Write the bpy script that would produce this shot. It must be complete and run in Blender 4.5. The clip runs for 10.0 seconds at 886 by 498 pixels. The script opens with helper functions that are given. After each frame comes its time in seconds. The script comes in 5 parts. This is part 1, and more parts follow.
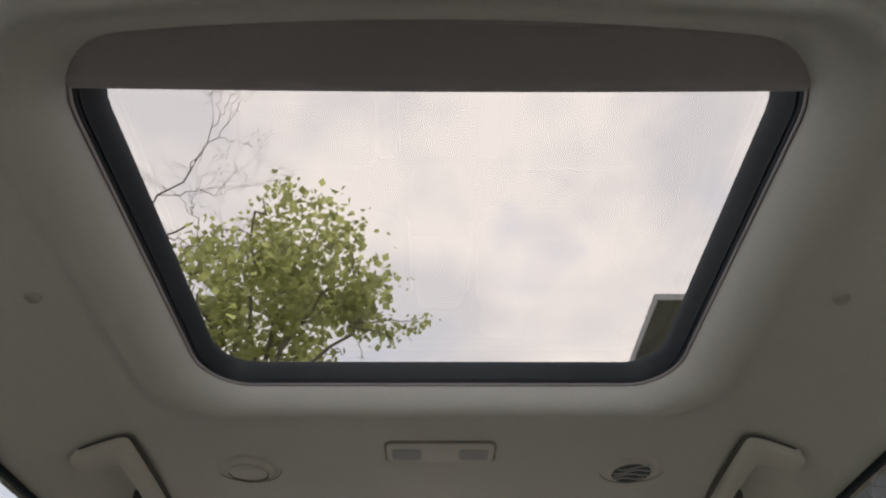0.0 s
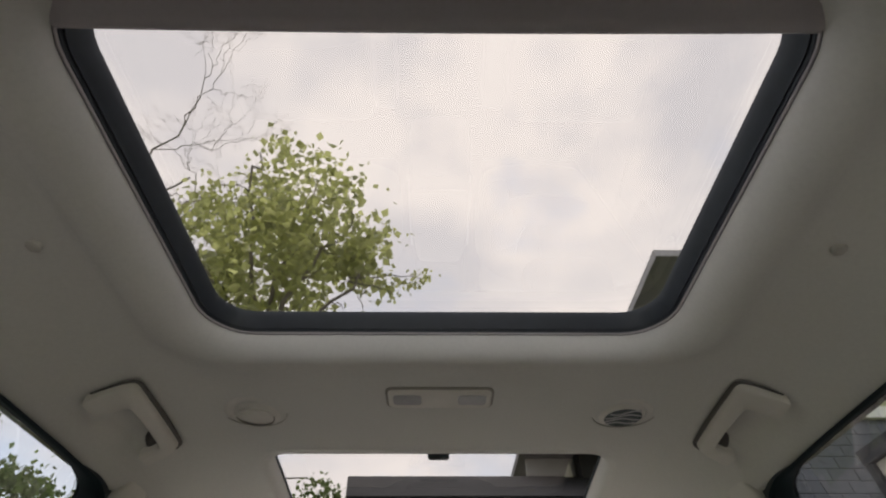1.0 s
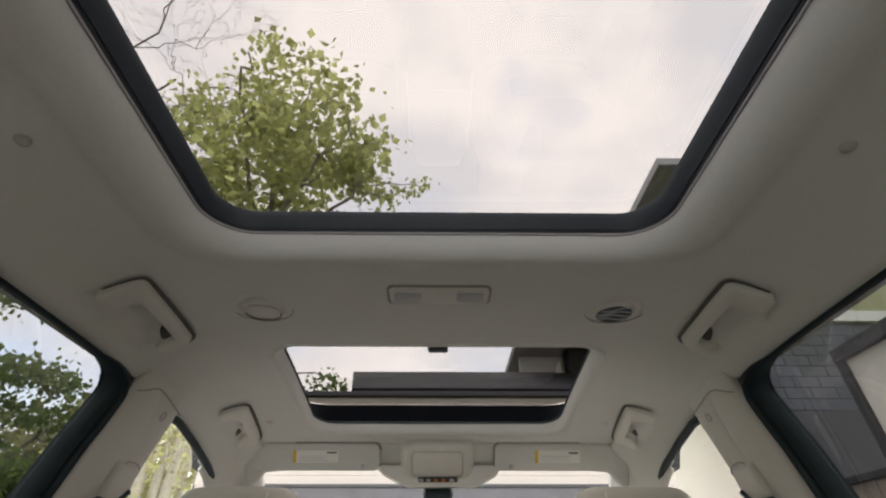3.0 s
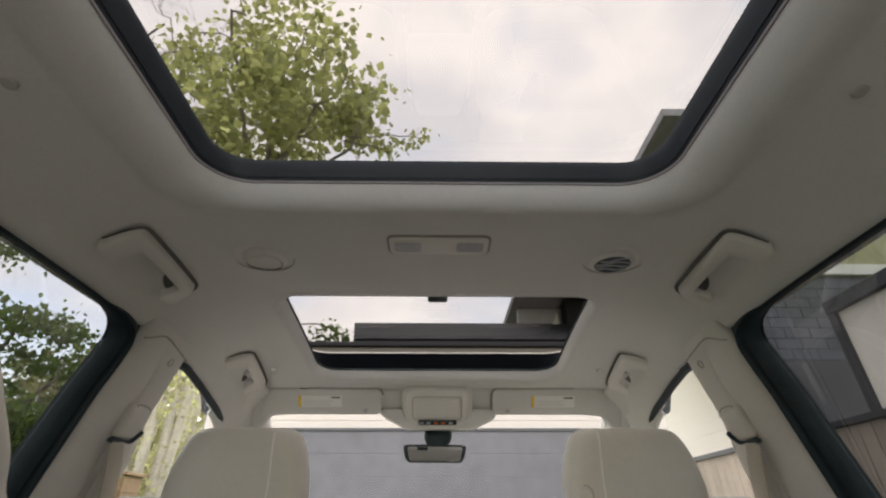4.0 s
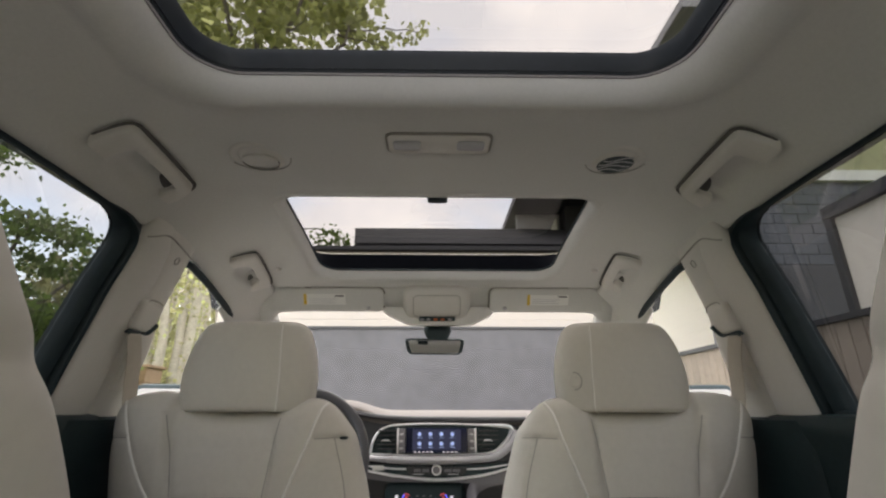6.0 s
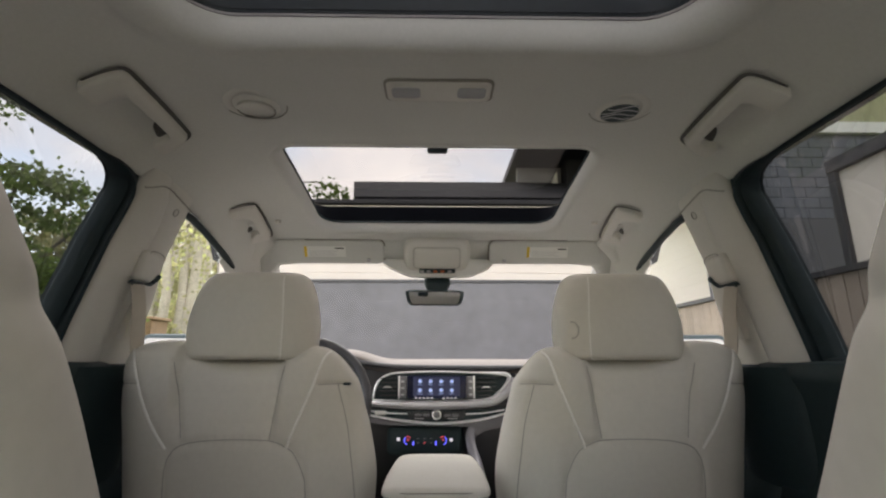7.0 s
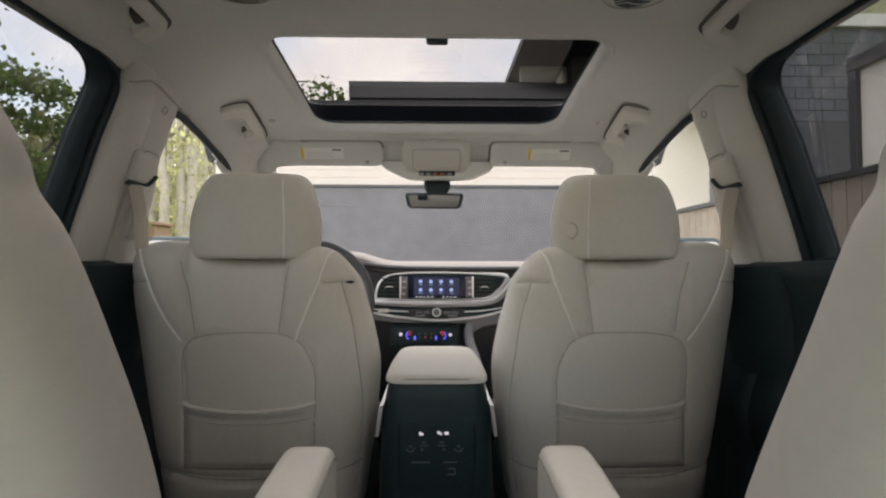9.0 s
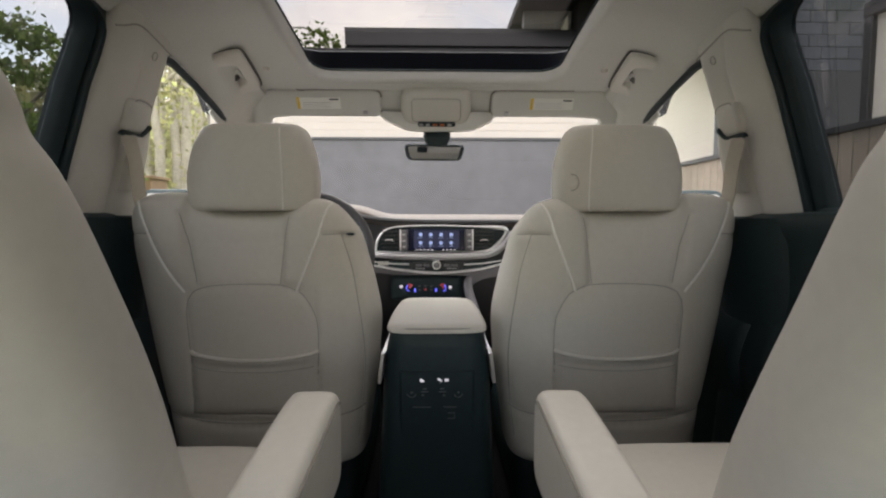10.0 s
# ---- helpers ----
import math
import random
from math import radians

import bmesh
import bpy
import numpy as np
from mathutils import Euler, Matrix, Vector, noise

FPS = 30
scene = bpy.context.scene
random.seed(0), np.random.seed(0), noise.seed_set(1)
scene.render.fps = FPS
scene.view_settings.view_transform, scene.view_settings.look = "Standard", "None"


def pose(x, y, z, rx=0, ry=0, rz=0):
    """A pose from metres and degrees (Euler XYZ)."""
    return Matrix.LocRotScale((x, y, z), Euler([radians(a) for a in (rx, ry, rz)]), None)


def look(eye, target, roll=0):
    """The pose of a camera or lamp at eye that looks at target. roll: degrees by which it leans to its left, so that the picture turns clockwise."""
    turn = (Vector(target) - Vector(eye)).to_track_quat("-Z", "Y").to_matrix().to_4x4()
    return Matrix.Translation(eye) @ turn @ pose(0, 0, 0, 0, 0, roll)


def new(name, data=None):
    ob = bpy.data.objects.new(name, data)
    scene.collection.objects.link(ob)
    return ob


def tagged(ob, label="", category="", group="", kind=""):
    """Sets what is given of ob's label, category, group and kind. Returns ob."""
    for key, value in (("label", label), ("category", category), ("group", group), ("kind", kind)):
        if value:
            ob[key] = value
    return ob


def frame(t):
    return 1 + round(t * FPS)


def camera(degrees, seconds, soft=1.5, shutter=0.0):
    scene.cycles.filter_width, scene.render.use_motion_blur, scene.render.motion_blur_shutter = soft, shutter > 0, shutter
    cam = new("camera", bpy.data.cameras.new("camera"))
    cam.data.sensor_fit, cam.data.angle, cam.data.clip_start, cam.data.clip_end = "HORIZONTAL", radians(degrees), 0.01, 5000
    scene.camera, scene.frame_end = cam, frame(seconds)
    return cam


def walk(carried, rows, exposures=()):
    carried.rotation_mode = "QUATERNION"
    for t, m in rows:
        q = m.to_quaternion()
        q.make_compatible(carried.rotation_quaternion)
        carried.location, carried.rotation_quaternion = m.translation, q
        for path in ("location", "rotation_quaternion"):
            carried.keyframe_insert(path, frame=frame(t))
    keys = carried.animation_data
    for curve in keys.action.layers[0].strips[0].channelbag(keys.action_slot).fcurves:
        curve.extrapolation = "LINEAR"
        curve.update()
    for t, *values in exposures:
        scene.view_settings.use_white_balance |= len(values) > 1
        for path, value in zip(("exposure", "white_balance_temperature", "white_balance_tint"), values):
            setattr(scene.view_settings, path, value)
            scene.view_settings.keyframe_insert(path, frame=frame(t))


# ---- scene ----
from mathutils.bvhtree import BVHTree

cam = camera(87.17, 10.0, soft=2.2)


def held(x, y, z, tilt, lean, turn):
    """A camera at x, y, z, tilted from straight down, leaning and turned."""
    return pose(x, y, z, tilt, 0, turn) @ pose(0, 0, 0, 0, 0, -lean)


PATH = (
    (0.0, held(0.0009, -0.0235, 1.2529, 142.79, 0.32, -0.57)),
    (0.5, held(0.0009, -0.0203, 1.2504, 140.09, 0.28, -0.58)),
    (1.0, held(0.0009, -0.0173, 1.2479, 137.41, 0.23, -0.6)),
    (1.5, held(0.0009, -0.0144, 1.2454, 134.72, 0.19, -0.62)),
    (2.0, held(0.0008, -0.0116, 1.2428, 131.87, 0.16, -0.64)),
    (2.5, held(0.0007, -0.009, 1.2403, 129.13, 0.12, -0.65)),
    (3.0, held(0.0006, -0.0065, 1.2377, 126.25, 0.09, -0.67)),
    (3.4, held(0.0004, -0.0047, 1.2357, 123.97, 0.07, -0.69)),
    (4.0, held(0.0002, -0.002, 1.2326, 120.55, 0.04, -0.71)),
    (4.5, held(-0.0, 0.0, 1.23, 117.7, 0.01, -0.73)),
    (5.0, held(-0.0002, 0.0019, 1.2274, 114.72, -0.01, -0.76)),
    (5.5, held(-0.0005, 0.0036, 1.2248, 111.91, -0.03, -0.78)),
    (6.2, held(-0.0009, 0.0058, 1.2211, 107.91, -0.05, -0.81)),
    (7.0, held(-0.0015, 0.008, 1.2169, 103.41, -0.06, -0.85)),
    (7.5, held(-0.0019, 0.0092, 1.2143, 100.42, -0.07, -0.87)),
    (8.0, held(-0.0023, 0.0102, 1.2116, 97.57, -0.08, -0.89)),
    (8.5, held(-0.0027, 0.0111, 1.2089, 94.72, -0.08, -0.92)),
    (9.0, held(-0.0032, 0.0118, 1.2063, 91.89, -0.08, -0.95)),
    (9.5, held(-0.0037, 0.0124, 1.2036, 89.03, -0.08, -0.97)),
    (10.0, held(-0.0042, 0.0129, 1.2009, 86.3, -0.07, -1.0)),
)
EXPOSURES = ((0.0, 1.66), (2.5, 1.77), (4.5, 1.84), (5.5, 1.85), (7.0, 1.84), (8.5, 1.84), (10.0, 1.82))
walk(cam, PATH, EXPOSURES)

# ---- light ----
world = bpy.data.worlds.new("sky")
scene.world = world
world.use_nodes = True
wn, wl = world.node_tree.nodes, world.node_tree.links
wn.clear()
w_out = wn.new("ShaderNodeOutputWorld")
w_bg = wn.new("ShaderNodeBackground")
w_sky = wn.new("ShaderNodeTexSky")
w_sky.sky_type = "NISHITA"
w_sky.sun_disc = False
w_sky.sun_elevation, w_sky.sun_rotation = radians(77.8), radians(236)
w_tint = wn.new("ShaderNodeMix")
w_tint.data_type, w_tint.blend_type = "RGBA", "MULTIPLY"
w_tint.inputs["Factor"].default_value = 1.0
w_tint.inputs["B"].default_value = (0.25, 0.205, 0.165, 1)
w_co = wn.new("ShaderNodeTexCoord")
w_map = wn.new("ShaderNodeMapping")
w_map.inputs["Scale"].default_value = (1.0, 1.0, 1.6)
w_n1 = wn.new("ShaderNodeTexNoise")
w_n1.inputs["Scale"].default_value, w_n1.inputs["Detail"].default_value, w_n1.inputs["Roughness"].default_value = 3.2, 7, 0.52
w_r1 = wn.new("ShaderNodeValToRGB")
w_r1.color_ramp.elements[0].position, w_r1.color_ramp.elements[0].color = 0.40, (0.60, 0.575, 0.585, 1)
w_r1.color_ramp.elements[1].position, w_r1.color_ramp.elements[1].color = 0.60, (0.80, 0.738, 0.700, 1)
w_n2 = wn.new("ShaderNodeTexNoise")
w_n2.inputs["Scale"].default_value, w_n2.inputs["Detail"].default_value = 2.1, 5
w_r2 = wn.new("ShaderNodeValToRGB")
w_r2.color_ramp.elements[0].position, w_r2.color_ramp.elements[1].position = 0.50, 0.73
w_sep = wn.new("ShaderNodeSeparateXYZ")
w_up = wn.new("ShaderNodeMath")
w_up.operation = "MULTIPLY_ADD"
w_up.inputs[1].default_value = 0.42
w_mix = wn.new("ShaderNodeMix")
w_mix.data_type = "RGBA"
for a, b in ((w_co.outputs["Generated"], w_map.inputs["Vector"]), (w_map.outputs["Vector"], w_n1.inputs["Vector"]),
             (w_map.outputs["Vector"], w_n2.inputs["Vector"]), (w_n1.outputs["Fac"], w_r1.inputs["Fac"]),
             (w_co.outputs["Generated"], w_sep.inputs["Vector"]), (w_sep.outputs["Z"], w_up.inputs[0]), (w_n2.outputs["Fac"], w_up.inputs[2]), (w_up.outputs[0], w_r2.inputs["Fac"]), (w_sky.outputs["Color"], w_tint.inputs["A"]),
             (w_tint.outputs["Result"], w_mix.inputs["A"]), (w_r1.outputs["Color"], w_mix.inputs["B"]),
             (w_r2.outputs["Color"], w_mix.inputs["Factor"]), (w_mix.outputs["Result"], w_bg.inputs["Color"]),
             (w_bg.outputs["Background"], w_out.inputs["Surface"])):
    wl.new(a, b)
w_bg.inputs["Strength"].default_value = 1.95

sun = new("sun", bpy.data.lights.new("sun", "SUN"))
sun.data.energy, sun.data.angle, sun.data.color = 1.5, radians(30), (1.0, 0.96, 0.91)
sun.matrix_world = look((-1.8, -1.2, 10.0), (0, 0, 0))

# ---- materials ----


def surface(name, base, rough=0.6, metal=0.0, vary=0.08, grain=60.0, patch=5.0, bump=0.1, bump_scale=250.0, kind="noise", random=0.0, spec=0.5):
    """A painted, woven or moulded surface: base colour with two scales of variation, and fine relief."""
    m = bpy.data.materials.new(name)
    m.use_nodes = True
    n, l = m.node_tree.nodes, m.node_tree.links
    p = n["Principled BSDF"]
    p.inputs["Roughness"].default_value, p.inputs["Metallic"].default_value = rough, metal
    p.inputs["Specular IOR Level"].default_value = spec
    co = n.new("ShaderNodeTexCoord")
    a = n.new("ShaderNodeTexNoise")
    a.inputs["Scale"].default_value, a.inputs["Detail"].default_value = grain, 3
    b = n.new("ShaderNodeTexNoise")
    b.inputs["Scale"].default_value, b.inputs["Detail"].default_value = patch, 4
    l.new(co.outputs["Object"], a.inputs["Vector"])
    l.new(co.outputs["Object"], b.inputs["Vector"])
    add = n.new("ShaderNodeMath")
    l.new(a.outputs["Fac"], add.inputs[0])
    l.new(b.outputs["Fac"], add.inputs[1])
    last = add.outputs[0]
    if random:
        info = n.new("ShaderNodeObjectInfo")
        mul = n.new("ShaderNodeMath")
        mul.operation = "MULTIPLY_ADD"
        l.new(info.outputs["Random"], mul.inputs[0])
        mul.inputs[1].default_value = random
        l.new(last, mul.inputs[2])
        last = mul.outputs[0]
    ramp = n.new("ShaderNodeMapRange")
    l.new(last, ramp.inputs["Value"])
    ramp.inputs["From Min"].default_value, ramp.inputs["From Max"].default_value = 0.6, 1.4 + random
    ramp.inputs["To Min"].default_value, ramp.inputs["To Max"].default_value = 1 - vary, 1 + vary
    mix = n.new("ShaderNodeMix")
    mix.data_type, mix.blend_type = "RGBA", "MULTIPLY"
    mix.inputs["Factor"].default_value = 1.0
    mix.inputs["A"].default_value = (*base, 1)
    l.new(ramp.outputs["Result"], mix.inputs["B"])
    l.new(mix.outputs["Result"], p.inputs["Base Color"])
    if bump:
        c = n.new("ShaderNodeTexVoronoi" if kind == "voronoi" else "ShaderNodeTexNoise")
        c.inputs["Scale"].default_value = bump_scale
        l.new(co.outputs["Object"], c.inputs["Vector"])
        h = n.new("ShaderNodeBump")
        h.inputs["Strength"].default_value, h.inputs["Distance"].default_value = bump, 0.002
        l.new(c.outputs["Distance" if kind == "voronoi" else "Fac"], h.inputs["Height"])
        l.new(h.outputs["Normal"], p.inputs["Normal"])
    return m


def glass(name, tint, gloss=0.04, streak=0.0):
    """A thin pane: mostly see-through, with a mirror that grows at the edge."""
    m = bpy.data.materials.new(name)
    m.use_nodes = True
    n, l = m.node_tree.nodes, m.node_tree.links
    n.clear()
    out = n.new("ShaderNodeOutputMaterial")
    t = n.new("ShaderNodeBsdfTransparent")
    t.inputs["Color"].default_value = (*tint, 1)
    g = n.new("ShaderNodeBsdfGlossy")
    g.inputs["Roughness"].default_value = 0.02
    mx = n.new("ShaderNodeMixShader")
    mx.inputs[0].default_value = gloss
    l.new(t.outputs[0], mx.inputs[1])
    l.new(g.outputs[0], mx.inputs[2])
    last = mx.outputs[0]
    if streak:
        co = n.new("ShaderNodeTexCoord")
        mp = n.new("ShaderNodeMapping")
        mp.inputs["Scale"].default_value = (3, 9, 1.2)
        nz = n.new("ShaderNodeTexNoise")
        nz.inputs["Scale"].default_value, nz.inputs["Detail"].default_value = 2.5, 6
        rp = n.new("ShaderNodeMapRange")
        rp.inputs["From Min"].default_value, rp.inputs["From Max"].default_value = 0.5, 0.75
        rp.inputs["To Max"].default_value = streak
        d = n.new("ShaderNodeBsdfDiffuse")
        d.inputs["Color"].default_value = (0.7, 0.7, 0.72, 1)
        m2 = n.new("ShaderNodeMixShader")
        l.new(co.outputs["Object"], mp.inputs["Vector"])
        l.new(mp.outputs["Vector"], nz.inputs["Vector"])
        l.new(nz.outputs["Fac"], rp.inputs["Value"])
        l.new(rp.outputs["Result"], m2.inputs[0])
        l.new(last, m2.inputs[1])
        l.new(d.outputs[0], m2.inputs[2])
        last = m2.outputs[0]
    l.new(last, out.inputs["Surface"])
    return m


def glow(name, colour, strength):
    m = bpy.data.materials.new(name)
    m.use_nodes = True
    p = m.node_tree.nodes["Principled BSDF"]
    p.inputs["Base Color"].default_value = (*colour, 1)
    p.inputs["Emission Color"].default_value = (*colour, 1)
    p.inputs["Emission Strength"].default_value = strength
    return m


def foliage(name, base, through_colour, vary=0.35):
    """Leaves: each its own shade, letting some light through."""
    m = bpy.data.materials.new(name)
    m.use_nodes = True
    n, l = m.node_tree.nodes, m.node_tree.links
    p = n["Principled BSDF"]
    out = n["Material Output"]
    geo = n.new("ShaderNodeNewGeometry")
    rg = n.new("ShaderNodeMapRange")
    rg.inputs["To Min"].default_value, rg.inputs["To Max"].default_value = 1 - vary, 1 + vary
    l.new(geo.outputs["Random Per Island"], rg.inputs["Value"])
    mixes = []
    for colour in (base, through_colour):
        mx = n.new("ShaderNodeMix")
        mx.data_type, mx.blend_type = "RGBA", "MULTIPLY"
        mx.inputs["Factor"].default_value = 1.0
        mx.inputs["A"].default_value = (*colour, 1)
        l.new(rg.outputs["Result"], mx.inputs["B"])
        mixes.append(mx)
    l.new(mixes[0].outputs["Result"], p.inputs["Base Color"])
    p.inputs["Roughness"].default_value = 0.5
    tr = n.new("ShaderNodeBsdfTranslucent")
    l.new(mixes[1].outputs["Result"], tr.inputs["Color"])
    ms = n.new("ShaderNodeMixShader")
    ms.inputs[0].default_value = 0.5
    l.new(p.outputs[0], ms.inputs[1])
    l.new(tr.outputs[0], ms.inputs[2])
    l.new(ms.outputs[0], out.inputs["Surface"])
    return m


HEADLINER = surface("headliner_cloth", (0.655, 0.648, 0.622), 0.9, vary=0.05, grain=180, patch=3, bump=0.25, bump_scale=900, spec=0.2)
TRIM = surface("cream_plastic", (0.66, 0.64, 0.60), 0.55, vary=0.03, grain=120, patch=4, bump=0.12, bump_scale=1100, kind="voronoi", spec=0.4)
LEATHER = surface("cream_leather", (0.625, 0.597, 0.540), 0.50, vary=0.04, grain=90, patch=6, bump=0.035, bump_scale=900, kind="voronoi", spec=0.4)
PIPING = surface("pale_piping", (0.82, 0.80, 0.76), 0.5, vary=0.03, bump=0.1)
SEAM = surface("seam_shadow_thread", (0.26, 0.245, 0.215), 0.8, bump=0)
GAP = surface("shadow_gap", (0.12, 0.115, 0.108), 0.9, bump=0)
# Plug cap: the shade round it is put into a darker colour.
CAP = surface("shaded_cap", (0.47, 0.46, 0.43), 0.7, bump=0)
STITCH = surface("stitched_seam", (0.36, 0.345, 0.315), 0.7, bump=0)
FRAME = surface("sunroof_frame", (0.030, 0.038, 0.050), 0.45, vary=0.15, grain=60, bump=0.05)
BLACK = surface("black_plastic", (0.015, 0.030, 0.034), 0.5, vary=0.2, grain=90, bump=0.15, bump_scale=900, kind="voronoi", spec=0.35)
MATTE = surface("matte_black", (0.004, 0.005, 0.008), 0.9, vary=0.2, bump=0, spec=0.1)
RUBBER = surface("black_rubber", (0.012, 0.024, 0.030), 0.5, vary=0.25, grain=40, bump=0.05, spec=0.35)
CARPET = surface("black_carpet", (0.015, 0.015, 0.016), 0.95, vary=0.4, grain=300, bump=0.8, bump_scale=500, spec=0.1)
DASH_PAD = surface("beige_dash_pad", (0.135, 0.120, 0.112), 0.6, vary=0.04, bump=0.2, bump_scale=800, kind="voronoi", spec=0.3)
CHROME = surface("satin_chrome", (0.86, 0.86, 0.87), 0.32, 0.75, vary=0.05, bump=0)
SILVER = surface("silver_plastic", (0.46, 0.45, 0.47), 0.36, 0.30, vary=0.05, bump=0)
MIRROR = surface("mirror_glass", (0.85, 0.86, 0.87), 0.02, 1.0, vary=0.0, bump=0)
LENS = surface("lamp_lens", (0.40, 0.40, 0.42), 0.25, vary=0.1, grain=200, bump=0.4, bump_scale=400, spec=0.5)
SHADE = surface("grey_sunshade_cloth", (0.50, 0.47, 0.49), 0.9, vary=0.05, grain=200, bump=0.2, bump_scale=900, spec=0.1)
PAPER = surface("label_paper", (0.82, 0.81, 0.78), 0.7, vary=0.02, bump=0)
YELLOW = surface("label_yellow", (0.80, 0.55, 0.04), 0.7, vary=0.02, bump=0)
INK = surface("label_ink", (0.05, 0.05, 0.05), 0.7, vary=0.02, bump=0)
ORANGE = surface("orange_button", (0.5, 0.12, 0.03), 0.5, vary=0.02, bump=0)
PANE_CLEAR = glass("clear_glass", (0.96, 0.97, 0.96))
PANE_TINT = glass("tinted_glass", (0.172, 0.178, 0.185), 0.05, 0.07)
PANE_REAR = glass("rear_glass", (0.95, 0.96, 0.96), 0.04)
PANE_ROOF = glass("roof_glass", (0.182, 0.178, 0.176))
SCREEN = surface("screen_glass", (0.01, 0.012, 0.03), 0.08, vary=0.1, bump=0)
SCREEN_BLUE = glow("screen_blue", (0.012, 0.015, 0.045), 0.22)
ICON = glow("screen_icon", (0.40, 0.50, 0.85), 0.14)
GLOW_BLUE = glow("blue_light", (0.12, 0.12, 1.0), 0.36)
GLOW_RED = glow("red_light", (0.8, 0.10, 0.12), 0.09)
GLOW_WHITE = glow("white_light", (0.7, 0.66, 0.72), 0.2)

BARK = surface("grey_bark", (0.16, 0.14, 0.12), 0.9, vary=0.35, grain=30, patch=4, bump=0.8, bump_scale=40)
PALE_BARK = surface("pale_bark", (0.36, 0.33, 0.28), 0.9, vary=0.3, grain=20, patch=3, bump=0.6, bump_scale=30)
LEAF = foliage("maple_leaf", (0.16, 0.175, 0.075), (0.70, 0.735, 0.31))
LEAF_DARK = foliage("dark_leaf", (0.075, 0.110, 0.035), (0.22, 0.30, 0.08))
LEAF_YELLOW = foliage("yellow_leaf", (0.19, 0.185, 0.085), (0.36, 0.35, 0.17))
GRASS = surface("grass_ground", (0.09, 0.11, 0.035), 0.95, vary=0.4, grain=6, patch=0.4, bump=0.6, bump_scale=30)
CONCRETE = surface("dim_bounce_asphalt", (0.15, 0.145, 0.14), 0.9, vary=0.25, grain=80, patch=0.8, bump=0.6, bump_scale=120)
# Cream in two tones: neighbour's wall lifted, garage front lowered, to offset uneven light.
LIFTED_SIDING = surface("lifted_cream_siding", (0.78, 0.715, 0.65), 0.75, vary=0.05, grain=12, patch=0.8, bump=0.1, bump_scale=60)
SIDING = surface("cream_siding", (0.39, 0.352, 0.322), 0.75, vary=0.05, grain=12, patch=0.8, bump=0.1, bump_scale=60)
GARAGE = surface("grey_garage_paint", (0.068, 0.067, 0.076), 0.6, vary=0.22, grain=5, patch=0.9, bump=0)
SHINGLE = surface("grey_shingle", (0.014, 0.014, 0.018), 0.9, vary=0.25, grain=60, patch=1.0, bump=0.5, bump_scale=120, random=0.8)
OLIVE = surface("olive_siding", (0.36, 0.36, 0.20), 0.8, vary=0.15, grain=5, patch=1.0, bump=0.1, bump_scale=40)
TAUPE = surface("grey_soffit", (0.36, 0.36, 0.39), 0.8, vary=0.1, grain=8, bump=0.1, bump_scale=40)
WHITE = surface("white_trim_paint", (0.75, 0.74, 0.70), 0.6, vary=0.04, bump=0.05)
DARKTRIM = surface("dark_trim_paint", (0.03, 0.03, 0.035), 0.6, vary=0.1, bump=0.05)
TAN = surface("tan_siding", (0.70, 0.645, 0.575), 0.8, vary=0.06, grain=10, patch=0.8, bump=0.1, bump_scale=40)
HUTWOOD = surface("brown_wood", (0.20, 0.13, 0.075), 0.8, vary=0.2, grain=20, bump=0.3, bump_scale=60)
STACK_GREY = surface("dark_silver_plastic", (0.17, 0.165, 0.18), 0.4, 0.5, vary=0.05, bump=0)
DASH_BLACK = surface("soft_black_dash", (0.030, 0.030, 0.034), 0.45, vary=0.12, grain=90, bump=0.15, bump_scale=900, kind="voronoi")
WHEEL = surface("wheel_leather", (0.040, 0.040, 0.045), 0.42, vary=0.1, bump=0.15, bump_scale=900, kind="voronoi")
FENCE = surface("weathered_fence_wood", (0.27, 0.225, 0.185), 0.85, vary=0.25, grain=14, patch=2, bump=0.5, bump_scale=60, random=0.6)
BRICK = surface("grey_stone_brick", (0.11, 0.115, 0.135), 0.85, vary=0.25, grain=12, patch=3, bump=0.2, bump_scale=60, random=0.6)
CARPAINT = surface("dark_car_paint", (0.03, 0.035, 0.05), 0.25, 0.3, vary=0.05, bump=0)

# ---- helpers for building ----
def thing(name, base, label, category, group="", kind=""):
    ob = new(name)
    ob.location = base
    ob.empty_display_size = 0.05
    return tagged(ob, label, category, group, kind)


def base_of(ob):
    while ob.parent:
        ob = ob.parent
    return ob.location.copy()


def part(name, bm, material, parent, label="", smooth=True, fix=True):
    """Links a bmesh, built in world metres, as one mesh under a thing or part."""
    if fix:
        bmesh.ops.recalc_face_normals(bm, faces=bm.faces)
    me = bpy.data.meshes.new(name)
    if parent:
        bmesh.ops.translate(bm, vec=-base_of(parent), verts=bm.verts)
    if smooth:
        for f in bm.faces:
            f.smooth = True
    bm.to_mesh(me)
    bm.free()
    me.materials.append(material)
    if smooth:
        me.set_sharp_from_angle(angle=radians(40))
    ob = new(name, me)
    if parent:
        ob.parent = parent
    if label:
        ob["label"] = label
    return ob


def raw(name, verts, faces, material, parent, label="", smooth=False):
    me = bpy.data.meshes.new(name)
    b = base_of(parent) if parent else Vector((0, 0, 0))
    me.from_pydata((np.asarray(verts, float) - np.array(b)).tolist(), [], faces)
    me.materials.append(material)
    if smooth:
        me.polygons.foreach_set("use_smooth", [True] * len(me.polygons))
    ob = new(name, me)
    if parent:
        ob.parent = parent
    if label:
        ob["label"] = label
    return ob


